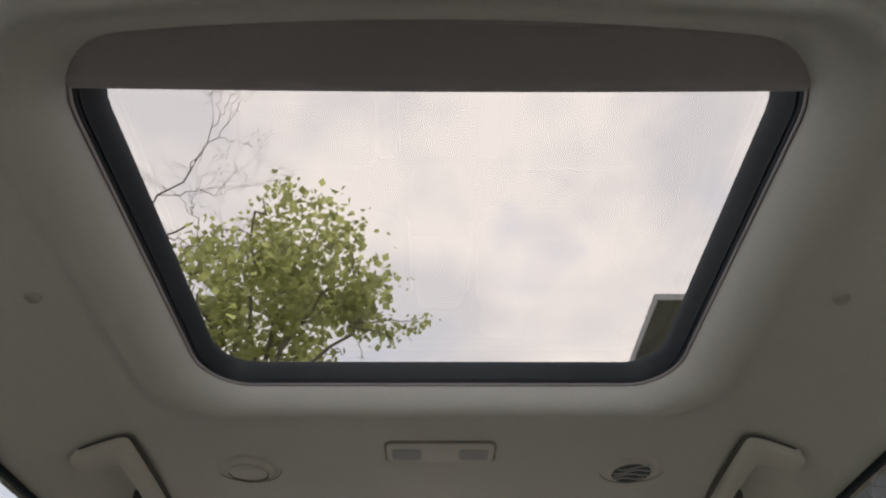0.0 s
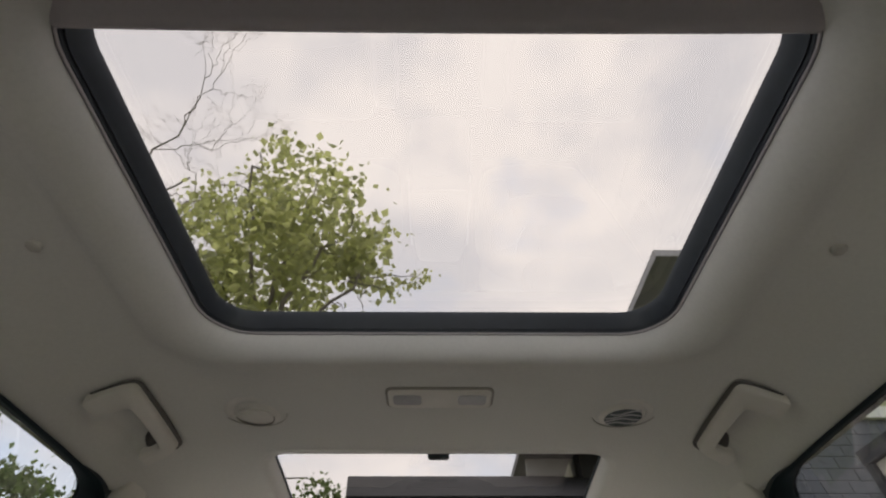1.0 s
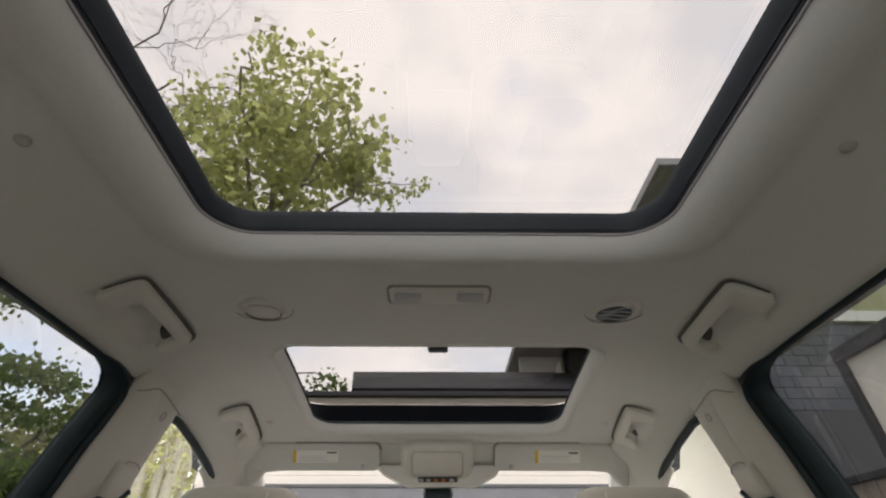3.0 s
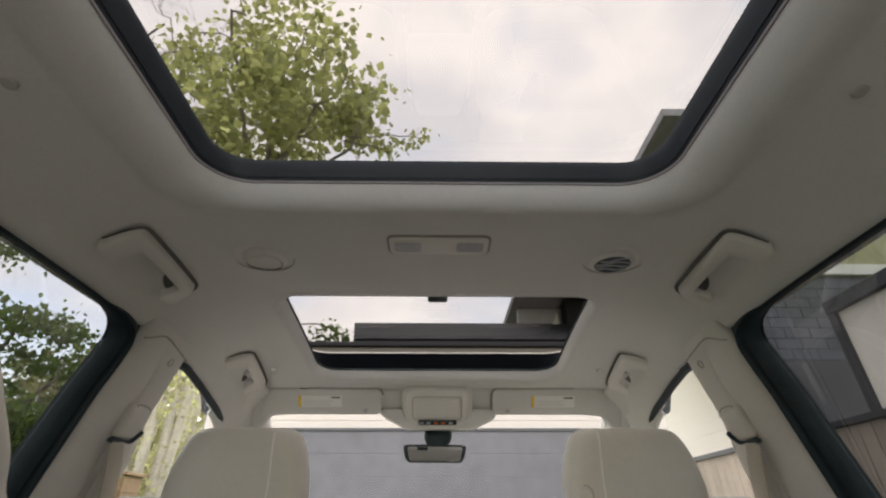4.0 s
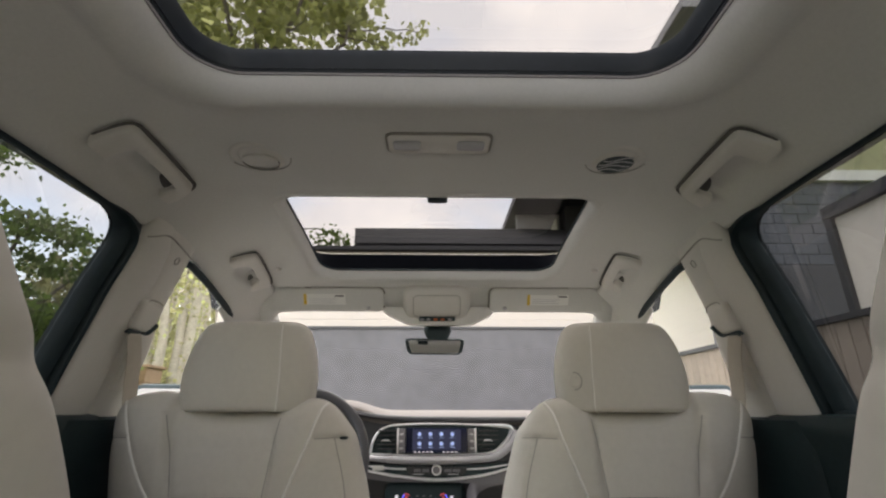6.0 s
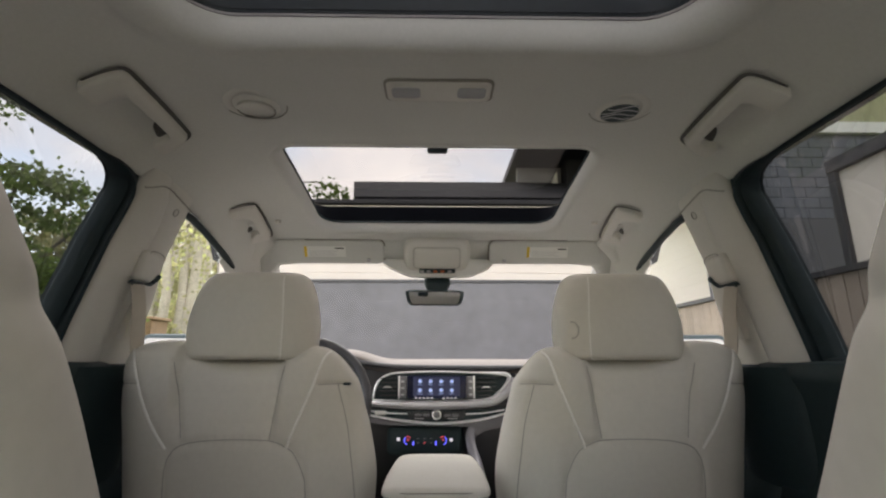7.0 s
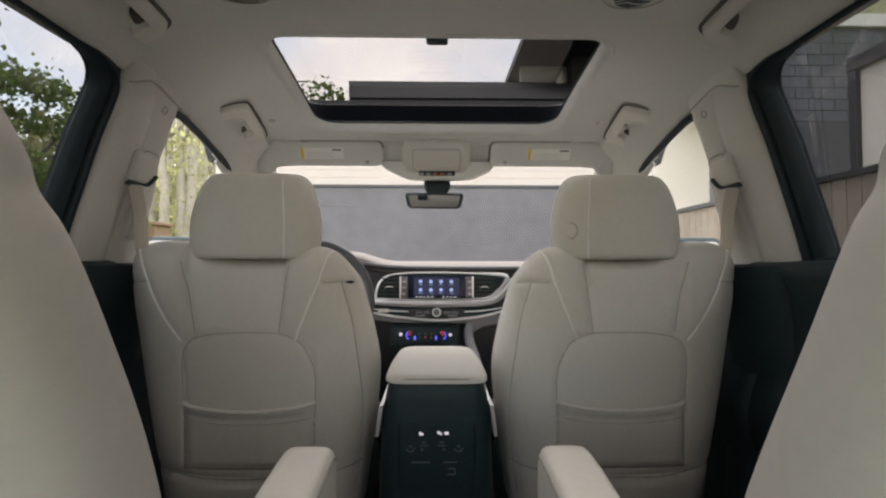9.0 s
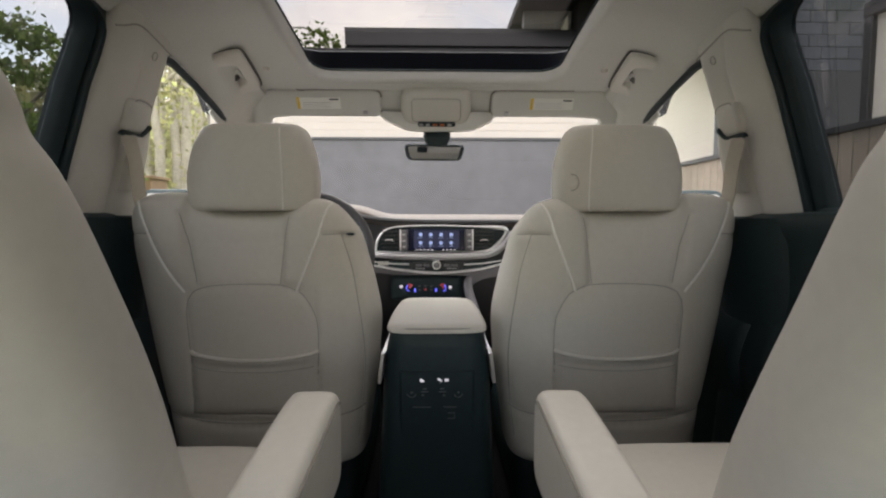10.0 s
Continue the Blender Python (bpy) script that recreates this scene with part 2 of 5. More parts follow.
def loft(rings, caps=True, closed=True, bm=None, loop=False):
    bm = bm or bmesh.new()
    rows = [[bm.verts.new(p) for p in r] for r in rings]
    n = len(rows[0])
    pairs = list(zip(rows, rows[1:])) + ([(rows[-1], rows[0])] if loop else [])
    for a, b in pairs:
        for i in range(n if closed else n - 1):
            j = (i + 1) % n
            bm.faces.new((a[i], a[j], b[j], b[i]))
    if caps and not loop:
        bm.faces.new(rows[0][::-1])
        bm.faces.new(rows[-1])
    return bm


def grid(f, nu, nv, keep=None, bm=None):
    """A sheet: f(u, v) for u and v from 0 to 1."""
    bm = bm or bmesh.new()
    vs = [[bm.verts.new(f(i / nu, j / nv)) for j in range(nv + 1)] for i in range(nu + 1)]
    for i in range(nu):
        for j in range(nv):
            q = (vs[i][j], vs[i + 1][j], vs[i + 1][j + 1], vs[i][j + 1])
            if keep is None or keep(sum((v.co for v in q), Vector()) / 4):
                bm.faces.new(q)
    if keep:
        bmesh.ops.delete(bm, geom=[v for v in bm.verts if not v.link_faces], context="VERTS")
    return bm


def curve(keys, n):
    """n points on a smooth line through the keys (tuples of any length)."""
    k = np.array(keys, float)
    out = []
    m = len(k) - 1
    for s in np.linspace(0, m, n):
        i = min(int(s), m - 1)
        u = s - i
        p0, p1, p2, p3 = k[max(i - 1, 0)], k[i], k[i + 1], k[min(i + 2, m)]
        out.append(0.5 * (2 * p1 + (p2 - p0) * u + (2 * p0 - 5 * p1 + 4 * p2 - p3) * u * u + (3 * p1 - p0 - 3 * p2 + p3) * u ** 3))
    return out


def tube(points, r, n=8, closed=False, bm=None, flat=1.0, up=(0, 0, 1)):
    """A round (or, with flat, oval) rod along the points."""
    pts = [Vector(p) for p in points]
    radii = r if isinstance(r, (list, tuple)) else [r] * len(pts)
    rings = []
    last = None
    for i, p in enumerate(pts):
        a = pts[i - 1] if (i or closed) else p
        b = pts[(i + 1) % len(pts)] if (i < len(pts) - 1 or closed) else p
        d = (b - a).normalized()
        if last is None or closed:
            side = d.cross(Vector(up))
            if side.length < 0.05:
                side = d.cross(Vector((1, 0, 0)))
        else:
            side = last - d * last.dot(d)
        side.normalize()
        last = side
        top = side.cross(d)
        rings.append([p + side * (math.cos(t) * radii[i]) + top * (math.sin(t) * radii[i] * flat) for t in np.linspace(0, 2 * math.pi, n, endpoint=False)])
    return loft(rings, bm=bm, loop=closed, caps=not closed)


def rbox(x0, x1, y0, y1, z0, z1, r=0.004, seg=2, bm=None):
    b = bmesh.new()
    bmesh.ops.create_cube(b, size=1)
    for v in b.verts:
        v.co = Vector(((x0 + x1) / 2 + v.co.x * abs(x1 - x0), (y0 + y1) / 2 + v.co.y * abs(y1 - y0), (z0 + z1) / 2 + v.co.z * abs(z1 - z0)))
    if r:
        bmesh.ops.bevel(b, geom=list(b.edges), offset=r, segments=seg, affect="EDGES", profile=0.5)
    if bm is None:
        return b
    me = bpy.data.meshes.new("tmp")
    b.to_mesh(me)
    b.free()
    bm.from_mesh(me)
    bpy.data.meshes.remove(me)
    return bm


def turned(bm, m):
    bmesh.ops.transform(bm, matrix=m, verts=bm.verts)
    return bm


def oval(cx, cy, z, a, b, n=32, power=2.0):
    pts = []
    for t in np.linspace(0, 2 * math.pi, n, endpoint=False):
        c, s = math.cos(t), math.sin(t)
        pts.append(Vector((cx + a * math.copysign(abs(c) ** (2 / power), c), cy + b * math.copysign(abs(s) ** (2 / power), s), z)))
    return pts


def round_rect(x0, x1, y0, y1, r, n=8, bow=0.0):
    """Corners rounded, in the plan; bow pushes the edge at y0 out in its middle."""
    out = []
    for cx, cy, a0 in ((x1 - r, y1 - r, 0), (x0 + r, y1 - r, 90), (x0 + r, y0 + r, 180), (x1 - r, y0 + r, 270)):
        for k in range(n + 1):
            a = radians(a0 + 90 * k / n)
            out.append([cx + r * math.cos(a), cy + r * math.sin(a)])
    full = []
    for i, p in enumerate(out):
        q = out[(i + 1) % len(out)]
        full.append(p)
        d = math.dist(p, q)
        for k in range(1, int(d / 0.03)):
            u = k / int(d / 0.03)
            full.append([p[0] + (q[0] - p[0]) * u, p[1] + (q[1] - p[1]) * u])
    half = (x1 - x0) / 2
    for p in full:
        if p[1] < (y0 + y1) / 2:
            p[1] -= bow * (1 - ((p[0] - (x0 + x1) / 2) / half) ** 2) * ((y0 + y1) / 2 - p[1]) / ((y1 - y0) / 2)
    return full


# ---- the cabin's shell ----
def roof_z(x, y):
    """Height of the headliner's lower face."""
    mid = 1.70
    if y > 0.95:
        u = y - 0.95
        mid -= 0.10 * u * u + 0.075 * u
    if y < -0.2:
        mid -= 0.05 * (y + 0.2) ** 2
    a = abs(x)
    side = 0.0
    f = min(1.0, max(0.0, (y - 1.25) / 0.28))
    start = 0.36 + 0.17 * f * f * (3 - 2 * f)
    if a > start:
        u = (a - start) / (0.62 - start)
        side = 0.105 * u ** 2.2
        if a > 0.57 and y < 1.1:
            side += 0.014 * ((a - 0.57) / 0.0435) ** 2 * min(1.0, (1.1 - y) / 0.2)
    return mid - side


def side_x(z):
    """Half width of the cabin at a height."""
    return float(np.interp(z, (0.4, 0.9, 1.2, 1.28, 1.45, 1.58, 1.64), (0.72, 0.76, 0.735, 0.715, 0.665, 0.615, 0.585)))


REAR_EDGE = (-0.390, 0.390, 0.090, 0.631, 0.078)
FRONT_EDGE_ = (-0.377, 0.377, 1.016, 1.488, 0.060)
REAR_HOLE = round_rect(*REAR_EDGE, bow=0.020)
FRONT_HOLE = round_rect(*FRONT_EDGE_)


def beyond(edge, x, y, bow=0.0):
    """Distance of a point outside a rounded opening."""
    x0, x1, y0, y1, r = edge
    y0 -= bow * (1 - (x / x1) ** 2) if abs(x) < x1 else 0
    qx, qy = abs(x - (x0 + x1) / 2) - (x1 - x0) / 2 + r, abs(y - (y0 + y1) / 2) - (y1 - y0) / 2 + r
    return math.hypot(max(qx, 0), max(qy, 0)) + min(max(qx, qy), 0) - r


def liner_z(x, y):
    """The headliner with the recesses behind the grab handles."""
    deep = 0.0
    for cx, cy, rx, ry, d in ((0.556, 0.790, 0.030, 0.066, 0.018), (0.552, 1.345, 0.030, 0.075, 0.014)):
        q = ((abs(x) - cx) / rx) ** 4 + ((y - cy) / ry) ** 4
        deep += d * max(0.0, 1 - q) ** 0.7
    return roof_z(x, y) + deep


def headliner_point(u, v):
    x = -0.65 + 1.30 * u
    y = -1.55 + 3.12 * v
    return Vector((x, y, liner_z(x, y)))


hl = grid(headliner_point, 220, 480, keep=lambda c: (abs(c.x) < (0.617 if c.y < 0.93 else 0.640) if c.y < 1.13 else abs(c.x) < side_x(c.z) + 0.004) and beyond(REAR_EDGE, c.x, c.y, 0.02) > 0.068 and beyond(FRONT_EDGE_, c.x, c.y) > 0.027)
ceiling = part("ceiling", hl, HEADLINER, None, fix=False)
solid = ceiling.modifiers.new("thickness", "SOLIDIFY")
solid.thickness, solid.offset = 0.006, 1
tagged(ceiling, "cream-grey cloth headliner with two roof openings", "ceiling", kind="structure")

rf = grid(lambda u, v: Vector((-0.66 + 1.32 * u, -1.6 + 3.1 * v, roof_z((-0.66 + 1.32 * u) * 0.9, -1.6 + 3.1 * v) + 0.095)), 88, 206,
          keep=lambda c: beyond(REAR_EDGE, c.x, c.y, 0.02) > 0.050 and beyond(FRONT_EDGE_, c.x, c.y) > 0.066)
roof = part("roof", rf, CARPAINT, None, fix=False)
solid = roof.modifiers.new("thickness", "SOLIDIFY")
solid.thickness, solid.offset = 0.008, 1
tagged(roof, "dark painted sheet-metal car roof", "roof", kind="structure")


for s in (-1, 1):
    rings = []
    for y in np.linspace(-1.55, 1.50, 60):
        x = 0.617
        if y > 1.13:
            x = next((q for q in np.arange(0.52, 0.65, 0.002) if q > side_x(roof_z(q, y)) + 0.002), 0.64)
        z = roof_z(x, y)
        rings.append([Vector((s * px, y, pz)) for px, pz in ((x - 0.014, roof_z(x - 0.014, y) + 0.007), (x + 0.004, z + 0.004), (x + 0.030, z + 0.012), (0.668, z + 0.055), (0.668, z + 0.115), (0.600, z + 0.150), (0.600, z + 0.130), (0.640, z + 0.060))])
    rail = part("roof_rail", loft(rings), CARPAINT, None)
    tagged(rail, "dark painted roof rail above the doors", "roof rail", kind="structure")


def offset_loop(hole, d):
    """The hole's outline, pushed outwards by d."""
    n = len(hole)
    out = []
    for i in range(n):
        a, b = Vector(hole[i - 1]), Vector(hole[(i + 1) % n])
        t = (b - a).normalized()
        out.append((hole[i][0] + t.y * d, hole[i][1] - t.x * d))
    return out


def roof_window(name, hole, roll, well, black, label):
    ys = [p[1] for p in hole]
    top = thing(name, (0, (min(ys) + max(ys)) / 2, 1.78), label, "sunroof")
    lip = 0.036 if roll > 0.05 else 0.030
    lips = []
    for (x, y), (ox, oy) in zip(hole, offset_loop(hole, 1.0)):
        lips.append(0.030 + 0.024 * abs(ox - x) if roll > 0.05 else 0.016 + 0.010 * abs(ox - x))
    rings = [[Vector((x, y, roof_z(x, y) + dz)) for x, y in offset_loop(hole, d)] for d, dz in (((roll, 0.0012), (0.072, -0.0004)) if roll > 0.05 else ((roll, 0.0012),))]
    profile = ((1.25, -0.0006), (1.10, -0.0040), (0.95, -0.0062), (0.80, -0.0064), (0.62, -0.0045), (0.44, 0.0005), (0.28, 0.008), (0.15, 0.017), (0.05, 0.027), (0.0, lip)) if roll > 0.05 else \
              ((1.0, -0.0008), (0.75, -0.0004), (0.50, 0.003), (0.30, 0.009), (0.12, 0.018), (0.0, lip))
    for share, dz in profile:
        ring = []
        for (x, y), (ox, oy), w in zip(hole, offset_loop(hole, 1.0), lips):
            px, py = x + (ox - x) * w * share, y + (oy - y) * w * share
            ring.append(Vector((px, py, roof_z(px, py) + dz)))
        rings.append(ring)
    part("trim_ring", loft(rings, caps=False, loop=False), HEADLINER, top, "rolled cream edge of the headliner")
    steps = ((0.000, 0.0292), (0.0, 0.032), (0.001, well), (0.004, well + 0.001)) if black is MATTE else ((0.000, 0.0352), (-0.002, 0.0390), (-0.0045, 0.0395), (-0.006, 0.0440), (-0.008, 0.0425), (-0.0105, 0.0480), (-0.0185, 0.060), (-0.0200, well), (-0.015, well + 0.001))
    flare = [0.058 * abs(ox - x) ** 2 if black is MATTE else 0.0 for (x, y), (ox, oy) in zip(hole, offset_loop(hole, 1.0))]
    rings = []
    for d, dz in steps:
        up = max(0.0, dz - 0.032) / (well - 0.032)
        rings.append([Vector((x + (ox - x) * (d + fl * up), y + (oy - y) * (d + fl * up), roof_z(x, y) + dz)) for (x, y), (ox, oy), fl in zip(hole, offset_loop(hole, 1.0), flare)])
    part("frame", loft(rings, caps=False), black, top, "black rubber and metal well")
    if black is not MATTE:
        part("seal", tube([(x, y, roof_z(x, y) + 0.0375) for x, y in offset_loop(hole, -0.0015)], 0.0020, 6, closed=True), SHADE, top, "thin grey seal between lip and frame")
    else:
        part("seal", tube([(x, y, roof_z(x, y) + 0.0290) for x, y in offset_loop(hole, -0.0005)], 0.0030, 6, closed=True), RUBBER, top, "thin black rubber seal inside the lip")
    pane = bmesh.new()
    inset = 0.006 if black is MATTE else -0.012
    bm_loop = [pane.verts.new((x + (ox - x) * (inset + fl), y + (oy - y) * (inset + fl), roof_z(x, y) + well + 0.004)) for (x, y), (ox, oy), fl in zip(hole, offset_loop(hole, 1.0), flare)]
    pane.faces.new(bm_loop)
    bmesh.ops.triangulate(pane, faces=pane.faces)
    part("pane", pane, PANE_ROOF, top, "tinted roof glass", smooth=False, fix=False)
    return top


rear_roof = roof_window("sunroof", REAR_HOLE, 0.085, 0.070, FRAME, "fixed rear glass roof panel with black frame")
front_roof = roof_window("sunroof", FRONT_HOLE, 0.034, 0.084, MATTE, "front glass sunroof with black frame in the headliner")


def shade_point(u, v):
    x = -0.386 + 0.772 * u
    y0, y1 = 0.03, 0.133 + 0.004 * (1 - (2 * u - 1) ** 2)
    return Vector((x, y0 + (y1 - y0) * v, roof_z(x, 0.1) + 0.040 + 0.004 * (1 - (2 * u - 1) ** 2)))


sh = grid(shade_point, 30, 8)
o = part("sunshade", sh, SHADE, rear_roof, "grey cloth sunshade, almost fully drawn back", fix=False)
m_ = o.modifiers.new("thickness", "SOLIDIFY")
m_.thickness = 0.006
part("shade_bar", tube([shade_point(u, 1) for u in np.linspace(0, 1, 24)], 0.0045, 8), SHADE, rear_roof)
part("latch", rbox(-0.024, 0.024, 1.008, 1.03, roof_z(0, 1.02) - 0.004, roof_z(0, 1.02) + 0.022, 0.006, 3), RUBBER, front_roof, "small black pull handle")

# ---- sides, doors and pillars ----
def on_side(s, y, z, inward=0.0):
    return Vector((s * (side_x(z) - inward), y, z))


REAR_OUT = curve(((-0.48, 1.584), (0.2, 1.585), (0.62, 1.585), (0.79, 1.582), (0.858, 1.576), (0.903, 1.555), (0.915, 1.515), (0.915, 1.42), (0.913, 1.18)), 64)
REAR_IN = curve(((-0.48, 1.580), (0.2, 1.581), (0.62, 1.581), (0.79, 1.578), (0.845, 1.572), (0.872, 1.552), (0.877, 1.515), (0.875, 1.42), (0.866, 1.18)), 64)
REAR_DEEP = [float(np.interp(y + max(0.0, 1.54 - z), (0.55, 0.78, 0.88), (0.22, 0.30, 1.0))) for y, z in REAR_IN]


def rear_door(s):
    d = thing("door_1" if s < 0 else "door_2", (s * 0.75, 0.2, 0.45), "closed rear car door, dark panel and black window surround", "car door", kind="structure")
    rings = []
    rings.append([on_side(s, p[0] + 0.035 * max(0.0, (k - 0.3) / 0.7), p[1] + float(np.interp(k, (0.25, 0.9), (0.006, 0.030))) * (1 if p[1] > 1.5 else 0), -0.012) for p, k in zip(REAR_OUT, REAR_DEEP)])
    for share, inward in ((0.0, 0.014), (0.14, 0.020), (0.30, 0.017), (0.40, 0.004), (0.46, 0.004), (0.55, 0.011), (0.80, 0.006), (0.97, -0.004), (1.0, -0.028)):
        rings.append([on_side(s, p[0] + (q[0] - p[0]) * share, p[1] + (q[1] - p[1]) * share, inward * k + 0.012 * (1 - k)) for p, q, k in zip(REAR_OUT, REAR_IN, REAR_DEEP)])
    part("window_frame", loft(rings, caps=False, closed=False), RUBBER, d, "black rubber door seal and frame")
    pane = bmesh.new()
    loop = [pane.verts.new(on_side(s, y, z, 0.010 - 0.030 * k)) for (y, z), k in zip(REAR_IN, REAR_DEEP)] + [pane.verts.new(on_side(s, -0.48, 1.18, -0.020))]
    pane.faces.new(loop)
    bmesh.ops.triangulate(pane, faces=pane.faces)
    part("pane", pane, PANE_TINT, d, "lightly tinted side window with faint streaks", smooth=False, fix=False)
    def panel(u, v):
        z = 0.48 + 0.735 * v
        y = -0.48 + 1.50 * u
        bulge = 0.05 * math.exp(-((z - 0.88) / 0.09) ** 2) + 0.012 * math.exp(-((z - 1.2) / 0.03) ** 2)
        return Vector((s * (side_x(z) - 0.006 - bulge), y, z))
    o = part("door_panel", grid(panel, 20, 24), BLACK, d, "dark door trim panel", fix=False)
    m = o.modifiers.new("thickness", "SOLIDIFY")
    m.thickness, m.offset = 0.03, -1 * s
    part("belt_seal", tube([on_side(s, y, 1.213, 0.004) for y in np.linspace(-0.48, 0.885, 12)], 0.009, 8), RUBBER, d)
    return d


FRONT_EDGE = curve(((1.108, 1.562), (1.14, 1.563), (1.20, 1.554), (1.30, 1.536), (1.46, 1.500), (1.62, 1.428), (1.80, 1.318), (1.95, 1.21)), 40)


def front_door(s):
    d = thing("door_3" if s < 0 else "door_4", (s * 0.75, 1.5, 0.45), "closed front car door, dark panel and clear window", "car door", kind="structure")
    part("window_frame", tube([on_side(s, y, z, 0.002) for y, z in FRONT_EDGE], 0.0085, 8, flat=1.2), RUBBER, d, "black rubber seal along the roof rail")
    pane = bmesh.new()
    loop = [pane.verts.new(on_side(s, y, z, -0.015)) for y, z in FRONT_EDGE] + [pane.verts.new(on_side(s, y, z, -0.015)) for y, z in ((1.95, 1.18), (1.05, 1.18), (1.05, 1.40))]
    pane.faces.new(loop)
    bmesh.ops.triangulate(pane, faces=pane.faces)
    o = part("pane", pane, PANE_CLEAR, d, "clear side window", smooth=False, fix=False)
    o.visible_shadow = False
    def panel(u, v):
        z = 0.48 + 0.73 * v
        return Vector((s * (side_x(z) - 0.004 - 0.05 * math.exp(-((z - 0.88) / 0.09) ** 2)), 1.02 + 1.21 * u, z))
    o = part("door_panel", grid(panel, 20, 20), BLACK, d, "dark door trim panel", fix=False)
    m = o.modifiers.new("thickness", "SOLIDIFY")
    m.thickness, m.offset = 0.03, -1 * s
    return d


def pillar(s):
    p = thing("pillar", (s * 0.68, 1.03, 1.2), "cream plastic pillar trim between the side windows", "pillar trim", kind="structure")
    # rounded column beside the rear window
    rings = []
    for z, y, b in curve(((1.195, 0.968, 0.062), (1.30, 0.970, 0.062), (1.42, 0.971, 0.061), (1.50, 0.970, 0.060), (1.55, 0.966, 0.056), (1.585, 0.966, 0.046), (1.610, 0.966, 0.036)), 26):
        rings.append([Vector((s * v.x, v.y, v.z)) for v in oval(side_x(z) + 0.002, y, z, float(np.interp(z, (1.50, 1.56, 1.60, 1.665), (0.034, 0.028, 0.012, 0.004))), b, 24, 2.6)])
    part("column", loft(rings), TRIM, p)
    rings = []
    for z, y, b in curve(((1.195, 1.075, 0.062), (1.30, 1.078, 0.062), (1.36, 1.076, 0.060), (1.43, 1.066, 0.050), (1.50, 1.060, 0.050), (1.545, 1.055, 0.055), (1.60, 1.05, 0.066), (1.665, 1.045, 0.085)), 26):
        rings.append([Vector((s * v.x, v.y, v.z)) for v in oval(side_x(z) + 0.006, y, z, float(np.interp(z, (1.50, 1.55, 1.60, 1.665), (0.028, 0.026, 0.012, 0.004))), b, 28, 3.4)])
    part("cover", loft(rings), TRIM, p)
    seam = curve(((0.983, 1.446), (1.012, 1.448), (1.060, 1.443)), 12)
    part("seam", tube([on_side(s, y, z, 0.0215) for y, z in seam], 0.0012, 6), SEAM, p)
    top_seam = curve(((0.583, 0.893, 1.552), (0.583, 0.915, 1.560), (0.581, 0.961, 1.578), (0.587, 1.026, 1.573), (0.591, 1.088, 1.562)), 24)
    part("seam", tube([(s * x, y, z) for x, y, z in top_seam], 0.0018, 6), STITCH, p)
    part("clip_cover", tube([on_side(s, 1.048 + 0.008 * math.cos(a), 1.548 + 0.008 * math.sin(a), 0.0218) for a in np.linspace(0, 2 * math.pi, 14, endpoint=False)], 0.0010, 6, closed=True), STITCH, p)
    # dark lower half, below the belt line
    rings = []
    for z in (0.45, 0.7, 0.9, 1.1, 1.19, 1.203):
        rings.append([Vector((s * v.x, v.y, v.z)) for v in oval(side_x(z) - 0.006, 1.04, z, 0.050, 0.115, 24, 4)])
    part("lower_cover", loft(rings), BLACK, p, "black lower pillar cover")
    # skin outside
    part("outer_skin", loft([[on_side(s, y, z, i) for y, i in ((0.93, -0.03), (1.11, -0.03), (1.11, -0.05), (0.93, -0.05))] for z in np.linspace(0.45, 1.62, 12)]), CARPAINT, p)
    return p


def seat_belt(s):
    b = thing("seat_belt", (s * 0.66, 1.06, 1.2), "cream seat belt hanging from its guide on the pillar", "seat belt", "seat belts")
    guide = rbox(-0.036, 0.036, -0.013, 0.013, -0.036, 0.034, 0.012, 4)
    place = Matrix.Translation(on_side(s, 1.030, 1.416, 0.034)) @ pose(0, 0, 0, 0, 0, 90) @ pose(0, 0, 0, -16 * s, 0, 0)
    gd = part("guide", turned(guide, place), TRIM, b, "cream belt guide")
    niche = [on_side(s, 1.034 + 0.030 * math.copysign(abs(math.cos(t)) ** 0.6, math.cos(t)), 1.424 + 0.026 * math.copysign(abs(math.sin(t)) ** 0.6, math.sin(t)), 0.0465 - 0.006 * math.sin(t)) for t in np.linspace(0.2, math.pi - 0.2, 24)]
    part("seam", tube(niche, 0.0013, 6), STITCH, gd)
    slot = [on_side(s, y, z, 0.049) for y, z in curve(((1.061, 1.401), (1.052, 1.389), (1.040, 1.379), (1.020, 1.378), (0.998, 1.377), (0.982, 1.376), (0.978, 1.371)), 26)]
    part("slot", tube(slot, [0.0024 + 0.0034 * abs(math.cos(math.pi * k / 25)) for k in range(26)], 8), BLACK, b, "black slot of the guide")
    part("height_adjuster", loft([[on_side(s, y, z, i) for y, i in ((1.045, 0.010), (1.050, 0.034), (1.088, 0.034), (1.094, 0.010))] for z in (1.262, 1.275, 1.33, 1.36)]), TRIM, b, "cream sliding cover below the guide")
    path = curve(((1.000, 1.374, 0.049), (1.034, 1.325, 0.053), (1.062, 1.26, 0.060), (1.084, 1.19, 0.074), (1.095, 1.05, 0.11), (1.10, 0.85, 0.13), (1.13, 0.62, 0.12)), 24)
    rings = []
    for y, z, i in path:
        c = on_side(s, y, z, i)
        rings.append([c + Vector((dx, dy, 0)) for dx, dy in ((0, -0.0245), (0.0014, -0.0245), (0.0014, 0.0245), (0, 0.0245))])
    part("webbing", loft(rings), surface("belt_webbing" + ("_a" if s > 0 else "_b"), (0.52, 0.475, 0.41), 0.8, vary=0.06, bump=0.4, bump_scale=600), b)
    return b


